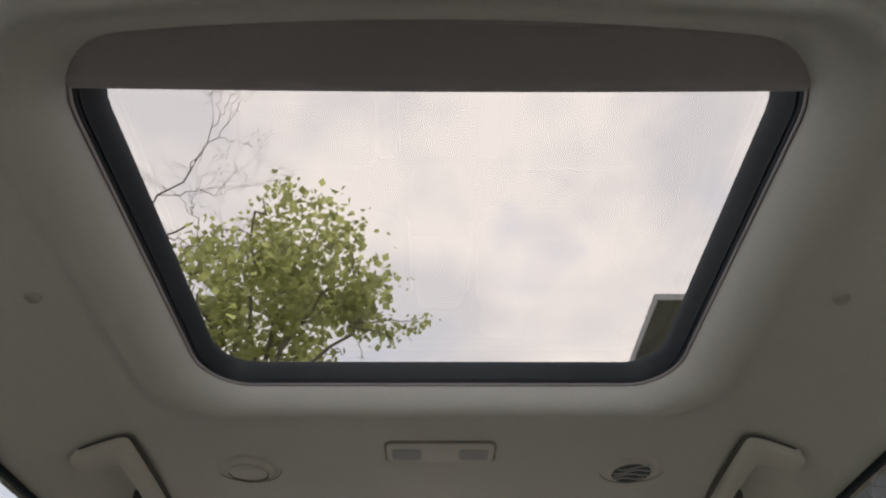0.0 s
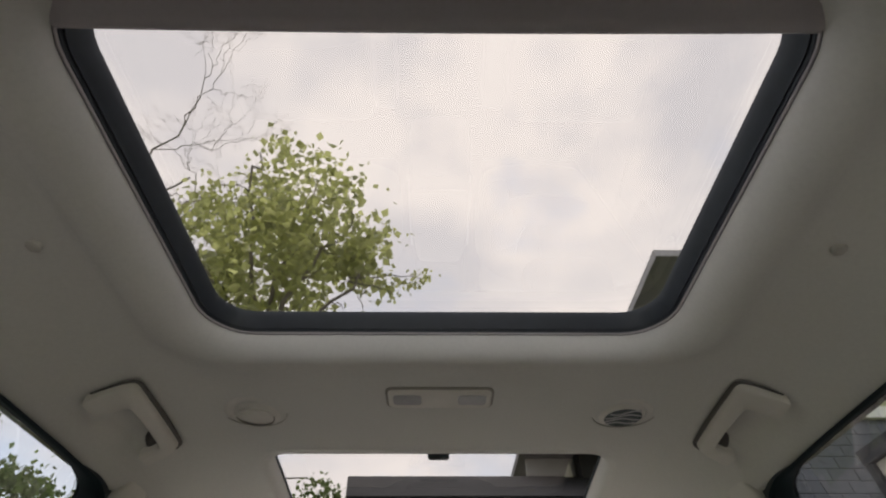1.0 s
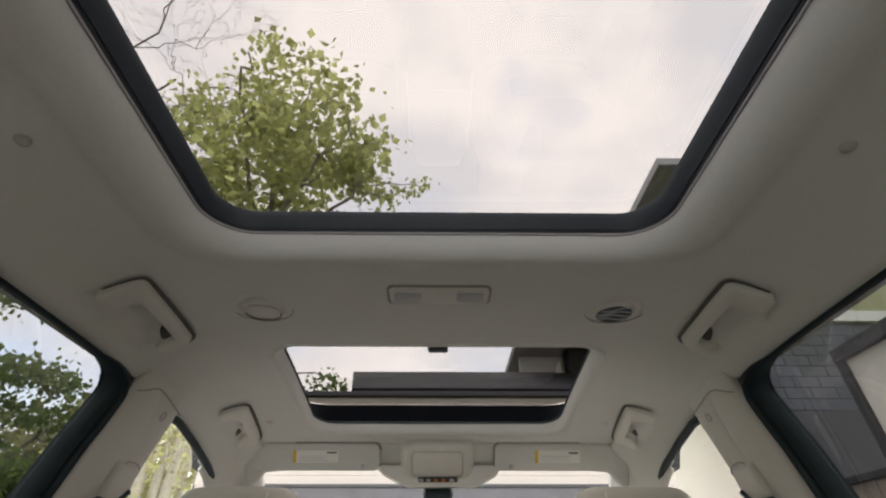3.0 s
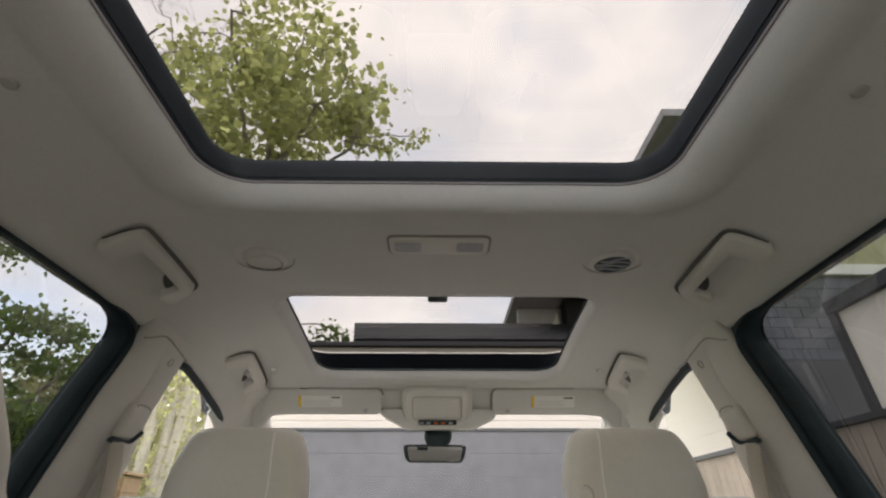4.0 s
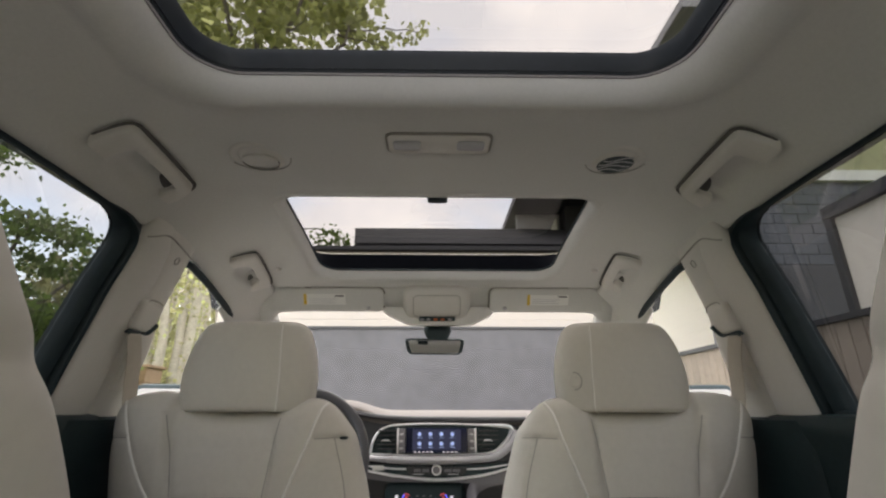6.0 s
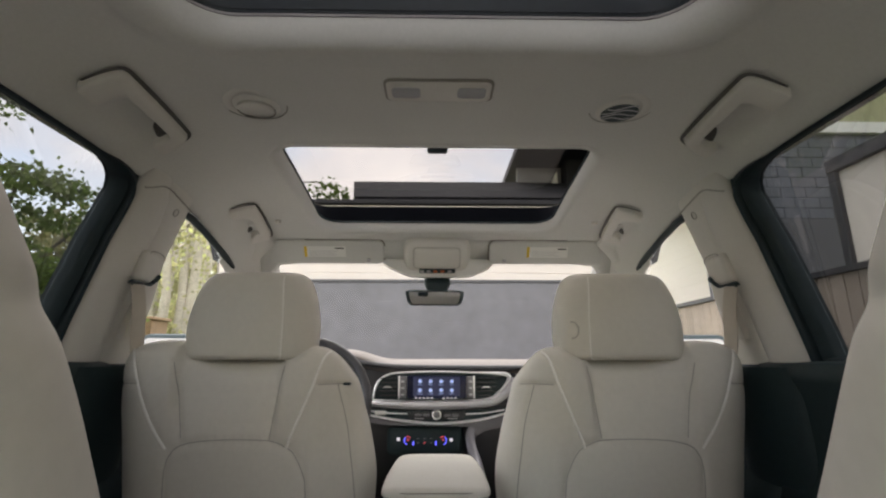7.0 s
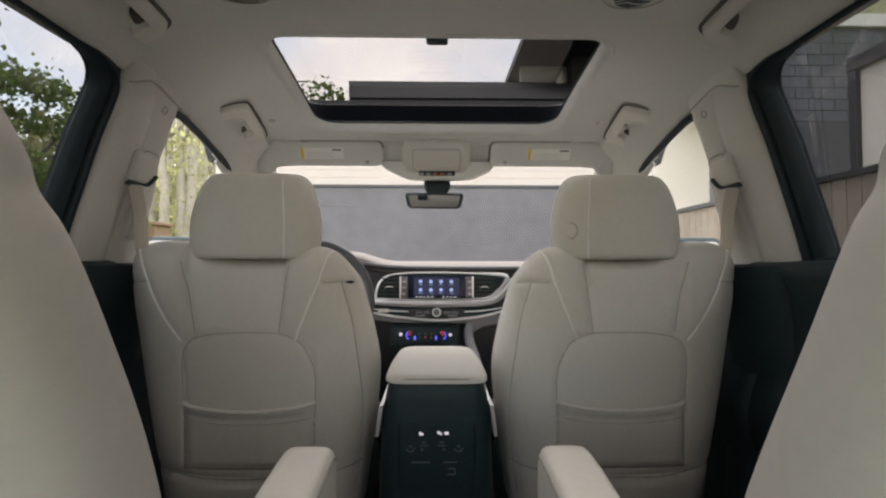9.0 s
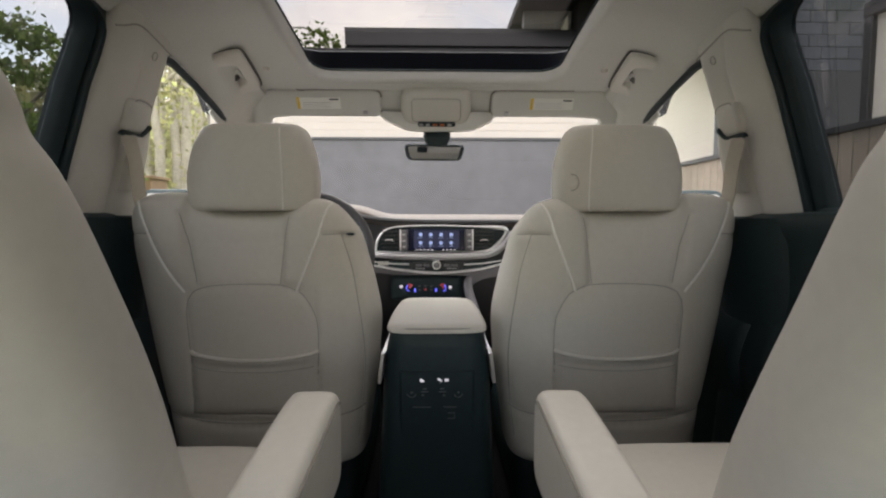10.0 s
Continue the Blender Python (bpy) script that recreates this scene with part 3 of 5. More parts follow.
for s in (-1, 1):
    rear_door(s)
    front_door(s)
    pillar(s)
    seat_belt(s)
    # A-pillar trim, from the header down to the dashboard
    ap = thing("windscreen_pillar", (s * 0.66, 1.9, 1.2), "cream plastic windscreen pillar trim", "pillar trim", kind="structure")
    rings = []
    for x, y, z in curve(((0.668, 1.62, 1.452), (0.668, 1.70, 1.415), (0.665, 1.80, 1.365), (0.70, 2.05, 1.235), (0.72, 2.25, 1.13)), 16):
        rings.append([Vector((s * v.x, v.y, v.z)) for v in oval(x - 0.014, y, z, 0.030, 0.054, 18, 2.6)])
    part("cover", loft(rings), TRIM, ap)
    edge_y, edge_z = [p[0] for p in FRONT_EDGE], [p[1] for p in FRONT_EDGE]

    def corner(u, v):
        y = 1.36 + 0.44 * u
        zw = float(np.interp(y, edge_y, edge_z))
        w = Vector((side_x(zw) - 0.004, y + 0.010, zw + 0.010))
        xi = float(np.interp(y, (1.36, 1.52, 1.60, 1.80), (0.555, 0.550, 0.565, 0.600)))
        zi = float(np.interp(y, (1.36, 1.54, 1.60, 1.80), (roof_z(0.555, 1.36) + 0.012, roof_z(0.55, 1.54) + 0.008, 1.568, 1.475)))
        p = w.lerp(Vector((xi, y + 0.09 * u, zi - 0.040 * u)), v)
        bow = 0.016 * math.sin(math.pi * v)
        return Vector((s * (p.x + bow * 0.2), p.y - bow * 0.3, p.z + bow * (1 if y < 1.5 else 0.2)))
    o = part("corner_cover", grid(corner, 24, 12), HEADLINER, ap, "cloth corner beside the header", fix=False)
    m_ = o.modifiers.new("thickness", "SOLIDIFY")
    m_.thickness, m_.offset = 0.006, 0
    # rear quarter: pillars and window behind the rear door
    q = thing("quarter_panel", (s * 0.75, -1.05, 0.45), "cream and dark side trim beside the last row", "side trim", kind="structure")
    def low(u, v):
        z = 0.48 + 0.73 * v
        return Vector((s * side_x(z), -1.6 + 1.12 * u, z))
    o = part("lower_panel", grid(low, 12, 12), BLACK, q, fix=False)
    m_ = o.modifiers.new("thickness", "SOLIDIFY")
    m_.thickness, m_.offset = 0.03, -1 * s
    for y0, y1 in ((-0.62, -0.47), (-1.6, -1.42)):
        part("pillar_cover", loft([[on_side(s, y, z, i) for y, i in ((y0, 0.02), (y1, 0.02), (y1, -0.05), (y0, -0.05))] for z in np.linspace(1.19, 1.62, 8)]), TRIM, q)
    # Out of view; the glass is left clear to brighten the seats from behind.
    pn = bmesh.new()
    pn.faces.new([pn.verts.new(on_side(s, y, z, -0.02)) for y, z in ((-1.43, 1.2), (-0.6, 1.2), (-0.6, 1.59), (-1.43, 1.56))])
    o = part("pane", pn, PANE_REAR, q, "unseen quarter window, cleared to let light in", smooth=False, fix=False)

# unseen tailgate behind the last row, left open to light the seats from behind
tail = thing("tailgate", (0, -1.6, 0.5), "unseen tailgate sill and header, left open to let light in", "tailgate", kind="structure")
part("sill", rbox(-0.76, 0.76, -1.66, -1.58, 0.45, 0.70, 0.01), BLACK, tail)
part("header", rbox(-0.64, 0.64, -1.62, -1.54, 1.56, 1.72, 0.01), TRIM, tail)
# Unseen bench back, added to bounce light forward and cut low rear light.
wall_back = part("wall_back", rbox(-0.70, 0.70, -0.62, -0.52, 0.46, 1.08, 0.04), LEATHER, None)
tagged(wall_back, "unseen cream leather bench back, added to bounce and block light", "bench back", kind="structure")
floor = part("floor", rbox(-0.80, 0.80, -1.62, 2.45, 0.40, 0.47, 0.0), CARPET, None, smooth=False)
tagged(floor, "black carpeted car floor", "floor", kind="structure")
wall_front = part("wall_front", rbox(-0.80, 0.80, 2.38, 2.45, 0.45, 1.14, 0.0), BLACK, None, smooth=False)
tagged(wall_front, "dark bulkhead behind the dashboard", "bulkhead", kind="structure")

screen_thing = thing("windscreen", (0, 2.0, 1.14), "clear raked windscreen below the roof header", "windscreen", kind="structure")
pn = grid(lambda u, v: Vector(((2 * u - 1) * (0.58 + 0.12 * v), 1.60 + 0.86 * v + 0.05 * (1 - (2 * u - 1) ** 2), 1.565 - 0.42 * v)), 16, 8)
part("pane", pn, PANE_CLEAR, screen_thing, "clear windscreen glass", fix=False).visible_shadow = False
hd = grid(lambda u, v: Vector(((2 * u - 1) * 0.60, 1.555 + 0.075 * v, roof_z((2 * u - 1) * 0.60, 1.56) - 0.062 * v + 0.002 - 0.01 * v * abs(2 * u - 1))), 24, 6)
o = part("header", hd, HEADLINER, screen_thing, "cream cloth header over the windscreen", fix=False)
m_ = o.modifiers.new("thickness", "SOLIDIFY")
m_.thickness, m_.offset = 0.01, 1


# ---- seats ----
def front_seat(s):
    cx = 0.402 * s
    seat = thing("captain_chair", (cx, 1.25, 0.47), "cream leather front car seat with pale piping, seen from behind", "seat", "front seats")
    # height, middle, half width, half depth, middle of the depth
    rows = curve(((0.642, 0.385, 0.190, 0.095, 1.140), (0.646, 0.385, 0.208, 0.112, 1.140), (0.662, 0.385, 0.217, 0.124, 1.141), (0.70, 0.387, 0.223, 0.130, 1.143), (0.80, 0.391, 0.241, 0.140, 1.150), (0.88, 0.3945, 0.2525, 0.145, 1.152), (0.965, 0.3995, 0.2615, 0.145, 1.150), (1.05, 0.408, 0.259, 0.130, 1.130),
                  (1.121, 0.417, 0.255, 0.106, 1.106), (1.18, 0.4225, 0.2495, 0.085, 1.087), (1.21, 0.429, 0.240, 0.072, 1.077), (1.232, 0.433, 0.226, 0.061, 1.071), (1.246, 0.433, 0.208, 0.047, 1.067), (1.254, 0.432, 0.186, 0.034, 1.065),
                  (1.259, 0.428, 0.152, 0.020, 1.063), (1.261, 0.425, 0.11, 0.010, 1.063)), 150)
    piping = (((0.212, 1.245), (0.224, 1.239), (0.236, 1.222), (0.244, 1.197), (0.253, 1.164), (0.276, 1.104), (0.300, 1.045)),
              ((0.650, 1.238), (0.638, 1.230), (0.627, 1.208), (0.610, 1.172), (0.572, 1.092), (0.538, 1.044)))
    inner = (((0.316, 1.205), (0.318, 1.186), (0.321, 1.172), (0.327, 1.13), (0.334, 1.062)),
             ((0.542, 1.212), (0.538, 1.196), (0.535, 1.18), (0.526, 1.14), (0.510, 1.064)))
    cross = (((0.243, 1.167), (0.225, 1.168), (0.205, 1.168), (0.180, 1.167)), ((0.614, 1.170), (0.640, 1.169), (0.668, 1.167)))
    flank = ((0.206, 1.167), (0.186, 1.092), (0.175, 1.02), (0.167, 0.957), (0.163, 0.887), (0.168, 0.80), (0.180, 0.70))
    hem = ((0.165, 0.772), (0.20, 0.765), (0.30, 0.757), (0.40, 0.754), (0.50, 0.757), (0.61, 0.768))
    arch = ((0.263, 0.80), (0.259, 0.87), (0.257, 0.94), (0.263, 0.993), (0.284, 1.034), (0.300, 1.046), (0.330, 1.059), (0.40, 1.062), (0.470, 1.059), (0.510, 1.050), (0.527, 1.036), (0.537, 1.008), (0.535, 0.94), (0.530, 0.87), (0.526, 0.80))
    grooves = [(np.array(curve(k, 60)), depth, wide) for k, depth, wide in
               [(p, 0.0030, 0.0060) for p in piping] + [(p, 0.0048, 0.0062) for p in inner] + [(p, 0.0042, 0.0050) for p in cross] + [(flank, 0.0042, 0.0055), (hem, 0.0070, 0.0080), (arch, 0.0048, 0.0058)]]

    def relief(x, z):
        """How far the padding stands out of the seat's rear face, x from the car's middle."""
        q = np.array((x, z))
        out = -sum(depth * math.exp(-(float(np.min(np.linalg.norm(line - q, axis=1))) / wide) ** 2) for line, depth, wide in grooves)
        top = max(0.0, min(1.0, (z - 1.05) / 0.10))
        mid = min(1.0, max(0.0, (0.112 - abs(x - 0.428)) / 0.012))
        out -= 0.012 * top * mid
        for c, w in ((0.272, 0.048), (0.588, 0.052)):
            out += 0.012 * top * math.exp(-((x - c) / w) ** 2)
        if 0.78 < z < 1.06 and 0.257 < x < 0.537:
            out -= 0.002
        return out

    rings = []
    for z, m, a, b, y in rows:
        dense = np.array([(v.x, v.y) for v in oval(m * s, y, 0, a, b, 3000, 3.4)])
        run = np.concatenate(([0], np.cumsum(np.linalg.norm(np.diff(np.vstack((dense, dense[:1])), axis=0), axis=1))))
        at = np.linspace(0, run[-1], 220, endpoint=False)
        r = []
        for px, py in zip(np.interp(at, run, np.append(dense[:, 0], dense[0, 0])), np.interp(at, run, np.append(dense[:, 1], dense[0, 1]))):
            v = Vector((px, py, z))
            v.z -= 0.042 * math.exp(-((v.x - cx) / 0.115) ** 4) * max(0, min(1, (z - 1.14) / 0.09))
            q = m - s * v.x
            if q > 0.08:
                v.z -= 0.014 * ((q - 0.08) / 0.14) ** 1.5 * max(0, min(1, (z - 1.08) / 0.14))
            if py < y and z > 0.70:
                v.y -= relief(s * px, v.z) * min(1.0, (y - py) / (0.5 * b + 0.001))
            r.append(v)
        rings.append(r)
    shell = loft(rings)
    shell.normal_update()
    skin = BVHTree.FromBMesh(shell)
    part("backrest", shell, LEATHER, seat)

    def back(x, z, out=0.0):
        """A point on the rear face, x from the car's middle."""
        hit = skin.ray_cast(Vector((s * x, 0.5, z)), Vector((0, 1, 0)))[0]
        return Vector((s * x, hit.y - out, z)) if hit else None

    def line(keys, r, mat, name, label="", n=40, out=0.0):
        pts = [p for p in (back(x, z, out) for x, z in curve(keys, n)) if p]
        return part(name, tube(pts, r, 8), mat, seat, label)

    for k in piping:
        line(k, 0.0028, PIPING, "piping", "pale leather piping", out=0.0008)
    for k in inner + cross:
        line(k, 0.0010, STITCH, "seam", out=0.0004)
    line(flank, 0.0011, STITCH, "seam", out=0.0004)
    line(hem, 0.0014, STITCH, "seam", out=0.0004)
    line(arch, 0.0011, STITCH, "seam", n=110, out=0.0005)
    if s < 0:
        at = back(0.192, 1.168)
        part("tab", rbox(at.x - 0.010, at.x + 0.010, at.y - 0.004, at.y + 0.012, at.z - 0.0035, at.z + 0.0025, 0.002), BLACK, seat, "small black tab")
    # map pocket: a soft pouch with a sagging rolled mouth
    def pouch(u, v):
        x = 0.3955 + (2 * u - 1) * 0.1375
        rim = 0.911 - 0.016 * (1 - (2 * u - 1) ** 2)
        z = 0.775 + (rim - 0.775) * v
        edge = min(1.0, min(u, 1 - u) * 14, v * 8)
        swell = 0.0085 * math.sin(edge * math.pi / 2) * (0.55 + 0.45 * v) + (0.004 * math.exp(-((v - 0.955) / 0.04) ** 2)) * edge
        return back(x, z, swell - 0.001)
    po = part("map_pocket", grid(pouch, 40, 30), LEATHER, seat, "soft leather map pocket pouch", fix=False)
    m_ = po.modifiers.new("thickness", "SOLIDIFY")
    m_.thickness, m_.offset = 0.003, 0
    part("pocket_seam", tube([Vector(pouch(u, 0.80)) + Vector((0, -0.0018, 0)) for u in np.linspace(0.03, 0.97, 30)], 0.0010, 6), STITCH, po)
    part("pocket_edge", tube([Vector(pouch(u, 1.0)) + Vector((0, -0.001, 0.001)) for u in np.linspace(0.0, 1.0, 30)], 0.0050, 8), LEATHER, po, "rolled upper edge of the pocket")
    # headrest
    hr = []
    for z, a, b, y in curve(((1.217, 0.116, 0.044, 1.062), (1.2195, 0.129, 0.053, 1.062), (1.234, 0.1365, 0.058, 1.062), (1.29, 0.1395, 0.060, 1.062), (1.34, 0.132, 0.059, 1.066), (1.372, 0.122, 0.056, 1.069), (1.392, 0.113, 0.050, 1.072), (1.403, 0.103, 0.042, 1.074), (1.408, 0.090, 0.030, 1.075), (1.410, 0.07, 0.016, 1.075)), 40):
        hr.append(oval(cx, y, z, a, b, 48, 3.6))
    head = part("headrest", loft(hr), LEATHER, seat, "cream leather headrest")
    side = []
    for z, f in curve(((1.217, 0.60), (1.24, 0.585), (1.30, 0.575), (1.36, 0.585), (1.395, 0.62)), 18):
        i = min(range(len(hr)), key=lambda k: abs(hr[k][0].z - z))
        ring = hr[i]
        xs = max(ring, key=lambda v: v.x).x - cx
        x = -s * f * xs * 0.96
        near = min((v for v in ring if v.y < 1.062), key=lambda v: abs(v.x - cx - x))
        side.append(Vector((cx + x, near.y - 0.0005, z)))
    part("piping", tube(side, 0.0017, 8), PIPING, head)
    for x in (-0.06, 0.06):
        part("post", tube([(cx + x, 1.08, 1.18), (cx + x, 1.08, 1.24)], 0.006, 8), CHROME, seat)
    if s > 0:
        knob = [oval(0, 0, k, r, r, 20) for k, r in ((-0.004, 0.013), (0.0005, 0.013), (0.0018, 0.011), (0.0012, 0.008), (0.0012, 0.003))]
        place = Matrix.Translation((cx - 0.113, 1.0115, 1.279)) @ pose(0, 0, 0, 0, 0, -24) @ pose(0, 0, 0, 90, 0, 0)
        knob_ = part("release_button", turned(loft(knob), place), LEATHER, head, "round headrest release button")
        # Dark arc on one side paints the button's shade.
        part("ring", turned(tube([(0.0145 * math.cos(t), 0.0175 * math.sin(t), 0.0005) for t in np.linspace(-1.7, 1.7, 20)], 0.0012, 6), place), STITCH, head, "dark arc painted as shade round the button")
    # side of the backrest and cushion in front
    cr = []
    for y, h in ((1.12, 0.10), (1.2, 0.12), (1.4, 0.13), (1.6, 0.12), (1.68, 0.08)):
        cr.append([Vector((v.x, y, 0.70 + v.z * h / 0.12)) for v in [Vector((cx + 0.205 * math.copysign(abs(math.cos(t)) ** 0.6, math.cos(t)), 0, 0.10 * math.copysign(abs(math.sin(t)) ** 0.6, math.sin(t)))) for t in np.linspace(0, 2 * math.pi, 32, endpoint=False)]])
    part("cushion", loft(cr), LEATHER, seat)
    part("base", rbox(cx - 0.21, cx + 0.21, 1.10, 1.62, 0.468, 0.64, 0.03, 3), BLACK, seat, "black seat base")
    return seat


def second_seat(s):
    cx = 0.445 * s
    seat = thing("captain_chair", (cx, 0.45, 0.47), "cream leather second-row captain seat with inner armrest", "seat", "second-row seats")
    lean = ((0.72, 0.470), (0.84, 0.410), (0.92, 0.384), (1.0, 0.358), (1.09, 0.325), (1.158, 0.288), (1.223, 0.253), (1.273, 0.214), (1.33, 0.182), (1.403, 0.158))
    if s > 0:
        lean = ((0.72, 0.440), (0.84, 0.375), (0.92, 0.345), (1.0, 0.325), (1.066, 0.298), (1.123, 0.268), (1.18, 0.240), (1.222, 0.220), (1.27, 0.196), (1.33, 0.172), (1.403, 0.15))
    ys = [float(np.interp(z, [q[0] for q in lean], [q[1] for q in lean])) for z in np.linspace(0.72, 1.403, 48)]
    ys = list(np.convolve([ys[0]] * 3 + ys + [ys[-1]] * 3, np.ones(7) / 7, "valid"))
    shape = curve(((0.72, 0.215, 0.080), (0.84, 0.230, 0.085), (0.92, 0.235, 0.085), (1.0, 0.235, 0.085), (1.09, 0.235, 0.085), (1.158, 0.235, 0.085), (1.223, 0.235, 0.085), (1.273, 0.234, 0.083), (1.33, 0.226, 0.076), (1.37, 0.205, 0.064), (1.395, 0.165, 0.045), (1.403, 0.12, 0.025)), 120)
    rows = []
    for z, a, b in shape:
        crease = math.exp(-((z - 1.247) / 0.012) ** 2)
        rows.append((z, a * (1 - 0.014 * crease), b * (1 - 0.045 * crease), float(np.interp(z, np.linspace(0.72, 1.403, 48), ys))))
    part("backrest", loft([oval(cx, y, z, a, b, 56, 2.9) for z, a, b, y in rows]), LEATHER, seat)
    hr = [oval(cx, y, z, a, b, 40, 3.2) for z, a, b, y in curve(((1.385, 0.12, 0.040, 0.15), (1.40, 0.135, 0.055, 0.148), (1.45, 0.14, 0.060, 0.13), (1.52, 0.13, 0.054, 0.115), (1.55, 0.09, 0.035, 0.11)), 20)]
    part("headrest", loft(hr), LEATHER, seat)
    cush = []
    for y, top, a in curve(((0.34, 0.80, 0.20), (0.37, 0.828, 0.215), (0.48, 0.838, 0.222), (0.62, 0.850, 0.226), (0.70, 0.850, 0.224), (0.735, 0.838, 0.216), (0.75, 0.79, 0.200)), 24):
        cush.append([Vector((cx + a * math.copysign(abs(math.cos(t)) ** 0.30, math.cos(t)), y, (top + 0.64) / 2 + (top - 0.64) / 2 * math.copysign(abs(math.sin(t)) ** 0.30, math.sin(t)))) for t in np.linspace(0, 2 * math.pi, 64, endpoint=False)])
    part("cushion", loft(cush), LEATHER, seat)
    # armrest on the aisle side
    arm = []
    for y, top, low, x0, x1 in curve(((0.22, 0.928, 0.83, 0.135, 0.190), (0.30, 0.941, 0.835, 0.131, 0.193), (0.42, 0.958, 0.840, 0.129, 0.195), (0.55, 0.972, 0.842, 0.128, 0.197), (0.607, 0.975, 0.842, 0.128, 0.197), (0.624, 0.968, 0.846, 0.131, 0.196), (0.634, 0.952, 0.855, 0.135, 0.193), (0.640, 0.925, 0.875, 0.145, 0.182)), 34):
        arm.append([Vector((s * ((x0 + x1) / 2 + (x1 - x0) / 2 * math.copysign(abs(math.cos(t)) ** 0.36, math.cos(t))), y, (top + low) / 2 + (top - low) / 2 * math.copysign(abs(math.sin(t)) ** 0.36, math.sin(t)))) for t in np.linspace(0, 2 * math.pi, 56, endpoint=False)])
    a = part("armrest", loft(arm), LEATHER, seat, "cream leather folding armrest")
    part("piping", tube(curve(((s * 0.1325, 0.25, 0.926), (s * 0.1295, 0.42, 0.946), (s * 0.1290, 0.56, 0.960), (s * 0.1295, 0.606, 0.962), (s * 0.134, 0.629, 0.945), (s * 0.139, 0.636, 0.905)), 24), 0.0018, 8), SEAM, a)
    part("base", rbox(cx - 0.18, cx + 0.18, 0.34, 0.70, 0.468, 0.66, 0.02, 2), BLACK, seat, "black seat base")
    return seat


for s in (-1, 1):
    front_seat(s)
    second_seat(s)

# ---- overhead things ----
def grab_handle(s, outer, inner, hinge, label):
    """A folded, C-shaped handle; outer and inner lines run from the rear arm's tip to the front arm's tip, in the plan."""
    mid = outer[len(outer) // 2]
    h = thing("grab_handle", (s * mid[0], mid[1], roof_z(*mid)), label, "grab handle", "grab handles")
    o, i = curve(outer, 36), curve(inner, 36)
    rings = []
    for share, dz in ((0.0, 0.012), (0.0, -0.010), (0.04, -0.0150), (0.14, -0.0175), (0.5, -0.018), (0.86, -0.0175), (0.96, -0.0150), (1.0, -0.010), (1.0, 0.016)):
        rings.append([Vector((s * (p[0] + (q[0] - p[0]) * share), p[1] + (q[1] - p[1]) * share, roof_z(p[0], p[1]) + (roof_z(q[0], q[1]) - roof_z(p[0], p[1])) * share + dz)) for p, q in zip(o, i)])
    grip = loft([list(r) for r in zip(*rings)])
    part("grip", grip, TRIM, h)
    # Flat dark tube on the headliner stands for shade round the grip.
    rim = [Vector((s * p[0], p[1], roof_z(p[0], p[1]) - 0.004)) for p in o]
    shade = [p + (p - Vector((s * (outer[0][0] + 0.01), (outer[0][1] + outer[-1][1]) / 2, p.z))).normalized() * 0.0035 for p in rim[1:-4]]
    part("recess_shade", tube(shade, [0.0012 + 0.0036 * math.sin(math.pi * (0.10 + 0.80 * k / (len(shade) - 1))) for k in range(len(shade))], 8, flat=0.4), GAP, h, "dark strip painted as shade round the handle's recess")
    # Dark disc paints the shade that falls beside the handle's front foot.
    hx, hy = hinge
    dish = []
    for r, dz in ((0.018, 0.003), (0.014, -0.002), (0.005, -0.0025)):
        dish.append([Vector((s * (hx + r * 0.8 * math.cos(t)), hy + r * math.sin(t), liner_z(hx + r * math.cos(t), hy + r * math.sin(t)) + dz)) for t in np.linspace(0, 2 * math.pi, 20, endpoint=False)])
    part("hinge_shade", loft(dish), GAP, h, "dark disc painted as shade beside the handle's foot")
    return h


for s in (-1, 1):
    grab_handle(s, ((0.562, 0.662), (0.535, 0.664), (0.512, 0.667), (0.501, 0.676), (0.500, 0.70), (0.503, 0.78), (0.507, 0.86), (0.510, 0.885), (0.520, 0.896), (0.540, 0.903), (0.557, 0.902)),
                ((0.562, 0.710), (0.553, 0.712), (0.542, 0.714), (0.530, 0.718), (0.524, 0.727), (0.525, 0.78), (0.528, 0.840), (0.530, 0.856), (0.534, 0.862), (0.548, 0.861), (0.560, 0.859)),
                (0.541, 0.849), "cream plastic grab handle above the rear side window")
    grab_handle(s, ((0.562, 1.215), (0.535, 1.226), (0.512, 1.240), (0.505, 1.255), (0.512, 1.32), (0.526, 1.40), (0.542, 1.48), (0.550, 1.506), (0.560, 1.505), (0.574, 1.475), (0.584, 1.445)),
                ((0.562, 1.256), (0.553, 1.263), (0.541, 1.278), (0.534, 1.295), (0.538, 1.33), (0.545, 1.37), (0.551, 1.402), (0.554, 1.412), (0.559, 1.415), (0.566, 1.411), (0.573, 1.405)),
                (0.562, 1.388), "cream plastic grab handle above the front side window")
    hook = [oval(s * 0.487, 1.383, 1.632 - k, r, r, 14) for k, r in ((0, 0.010), (0.006, 0.009), (0.009, 0.006))]
    c = thing("coat_hook", (s * 0.487, 1.383, 1.63), "small cream plug in the headliner", "plug", "headliner plugs")
    part("cap", loft(hook), TRIM, c)
    plug = [oval(s * 0.50, 0.372, roof_z(0.5, 0.372) - k, r, r, 18) for k, r in ((-0.004, 0.0095), (0.001, 0.0095), (0.0025, 0.008), (0.003, 0.005))]
    c = thing("coat_hook", (s * 0.50, 0.372, roof_z(0.5, 0.372)), "small cream plug in the headliner", "plug", "headliner plugs")
    part("cap", loft(plug), CAP, c, "cap darkened in colour for the shade round it")

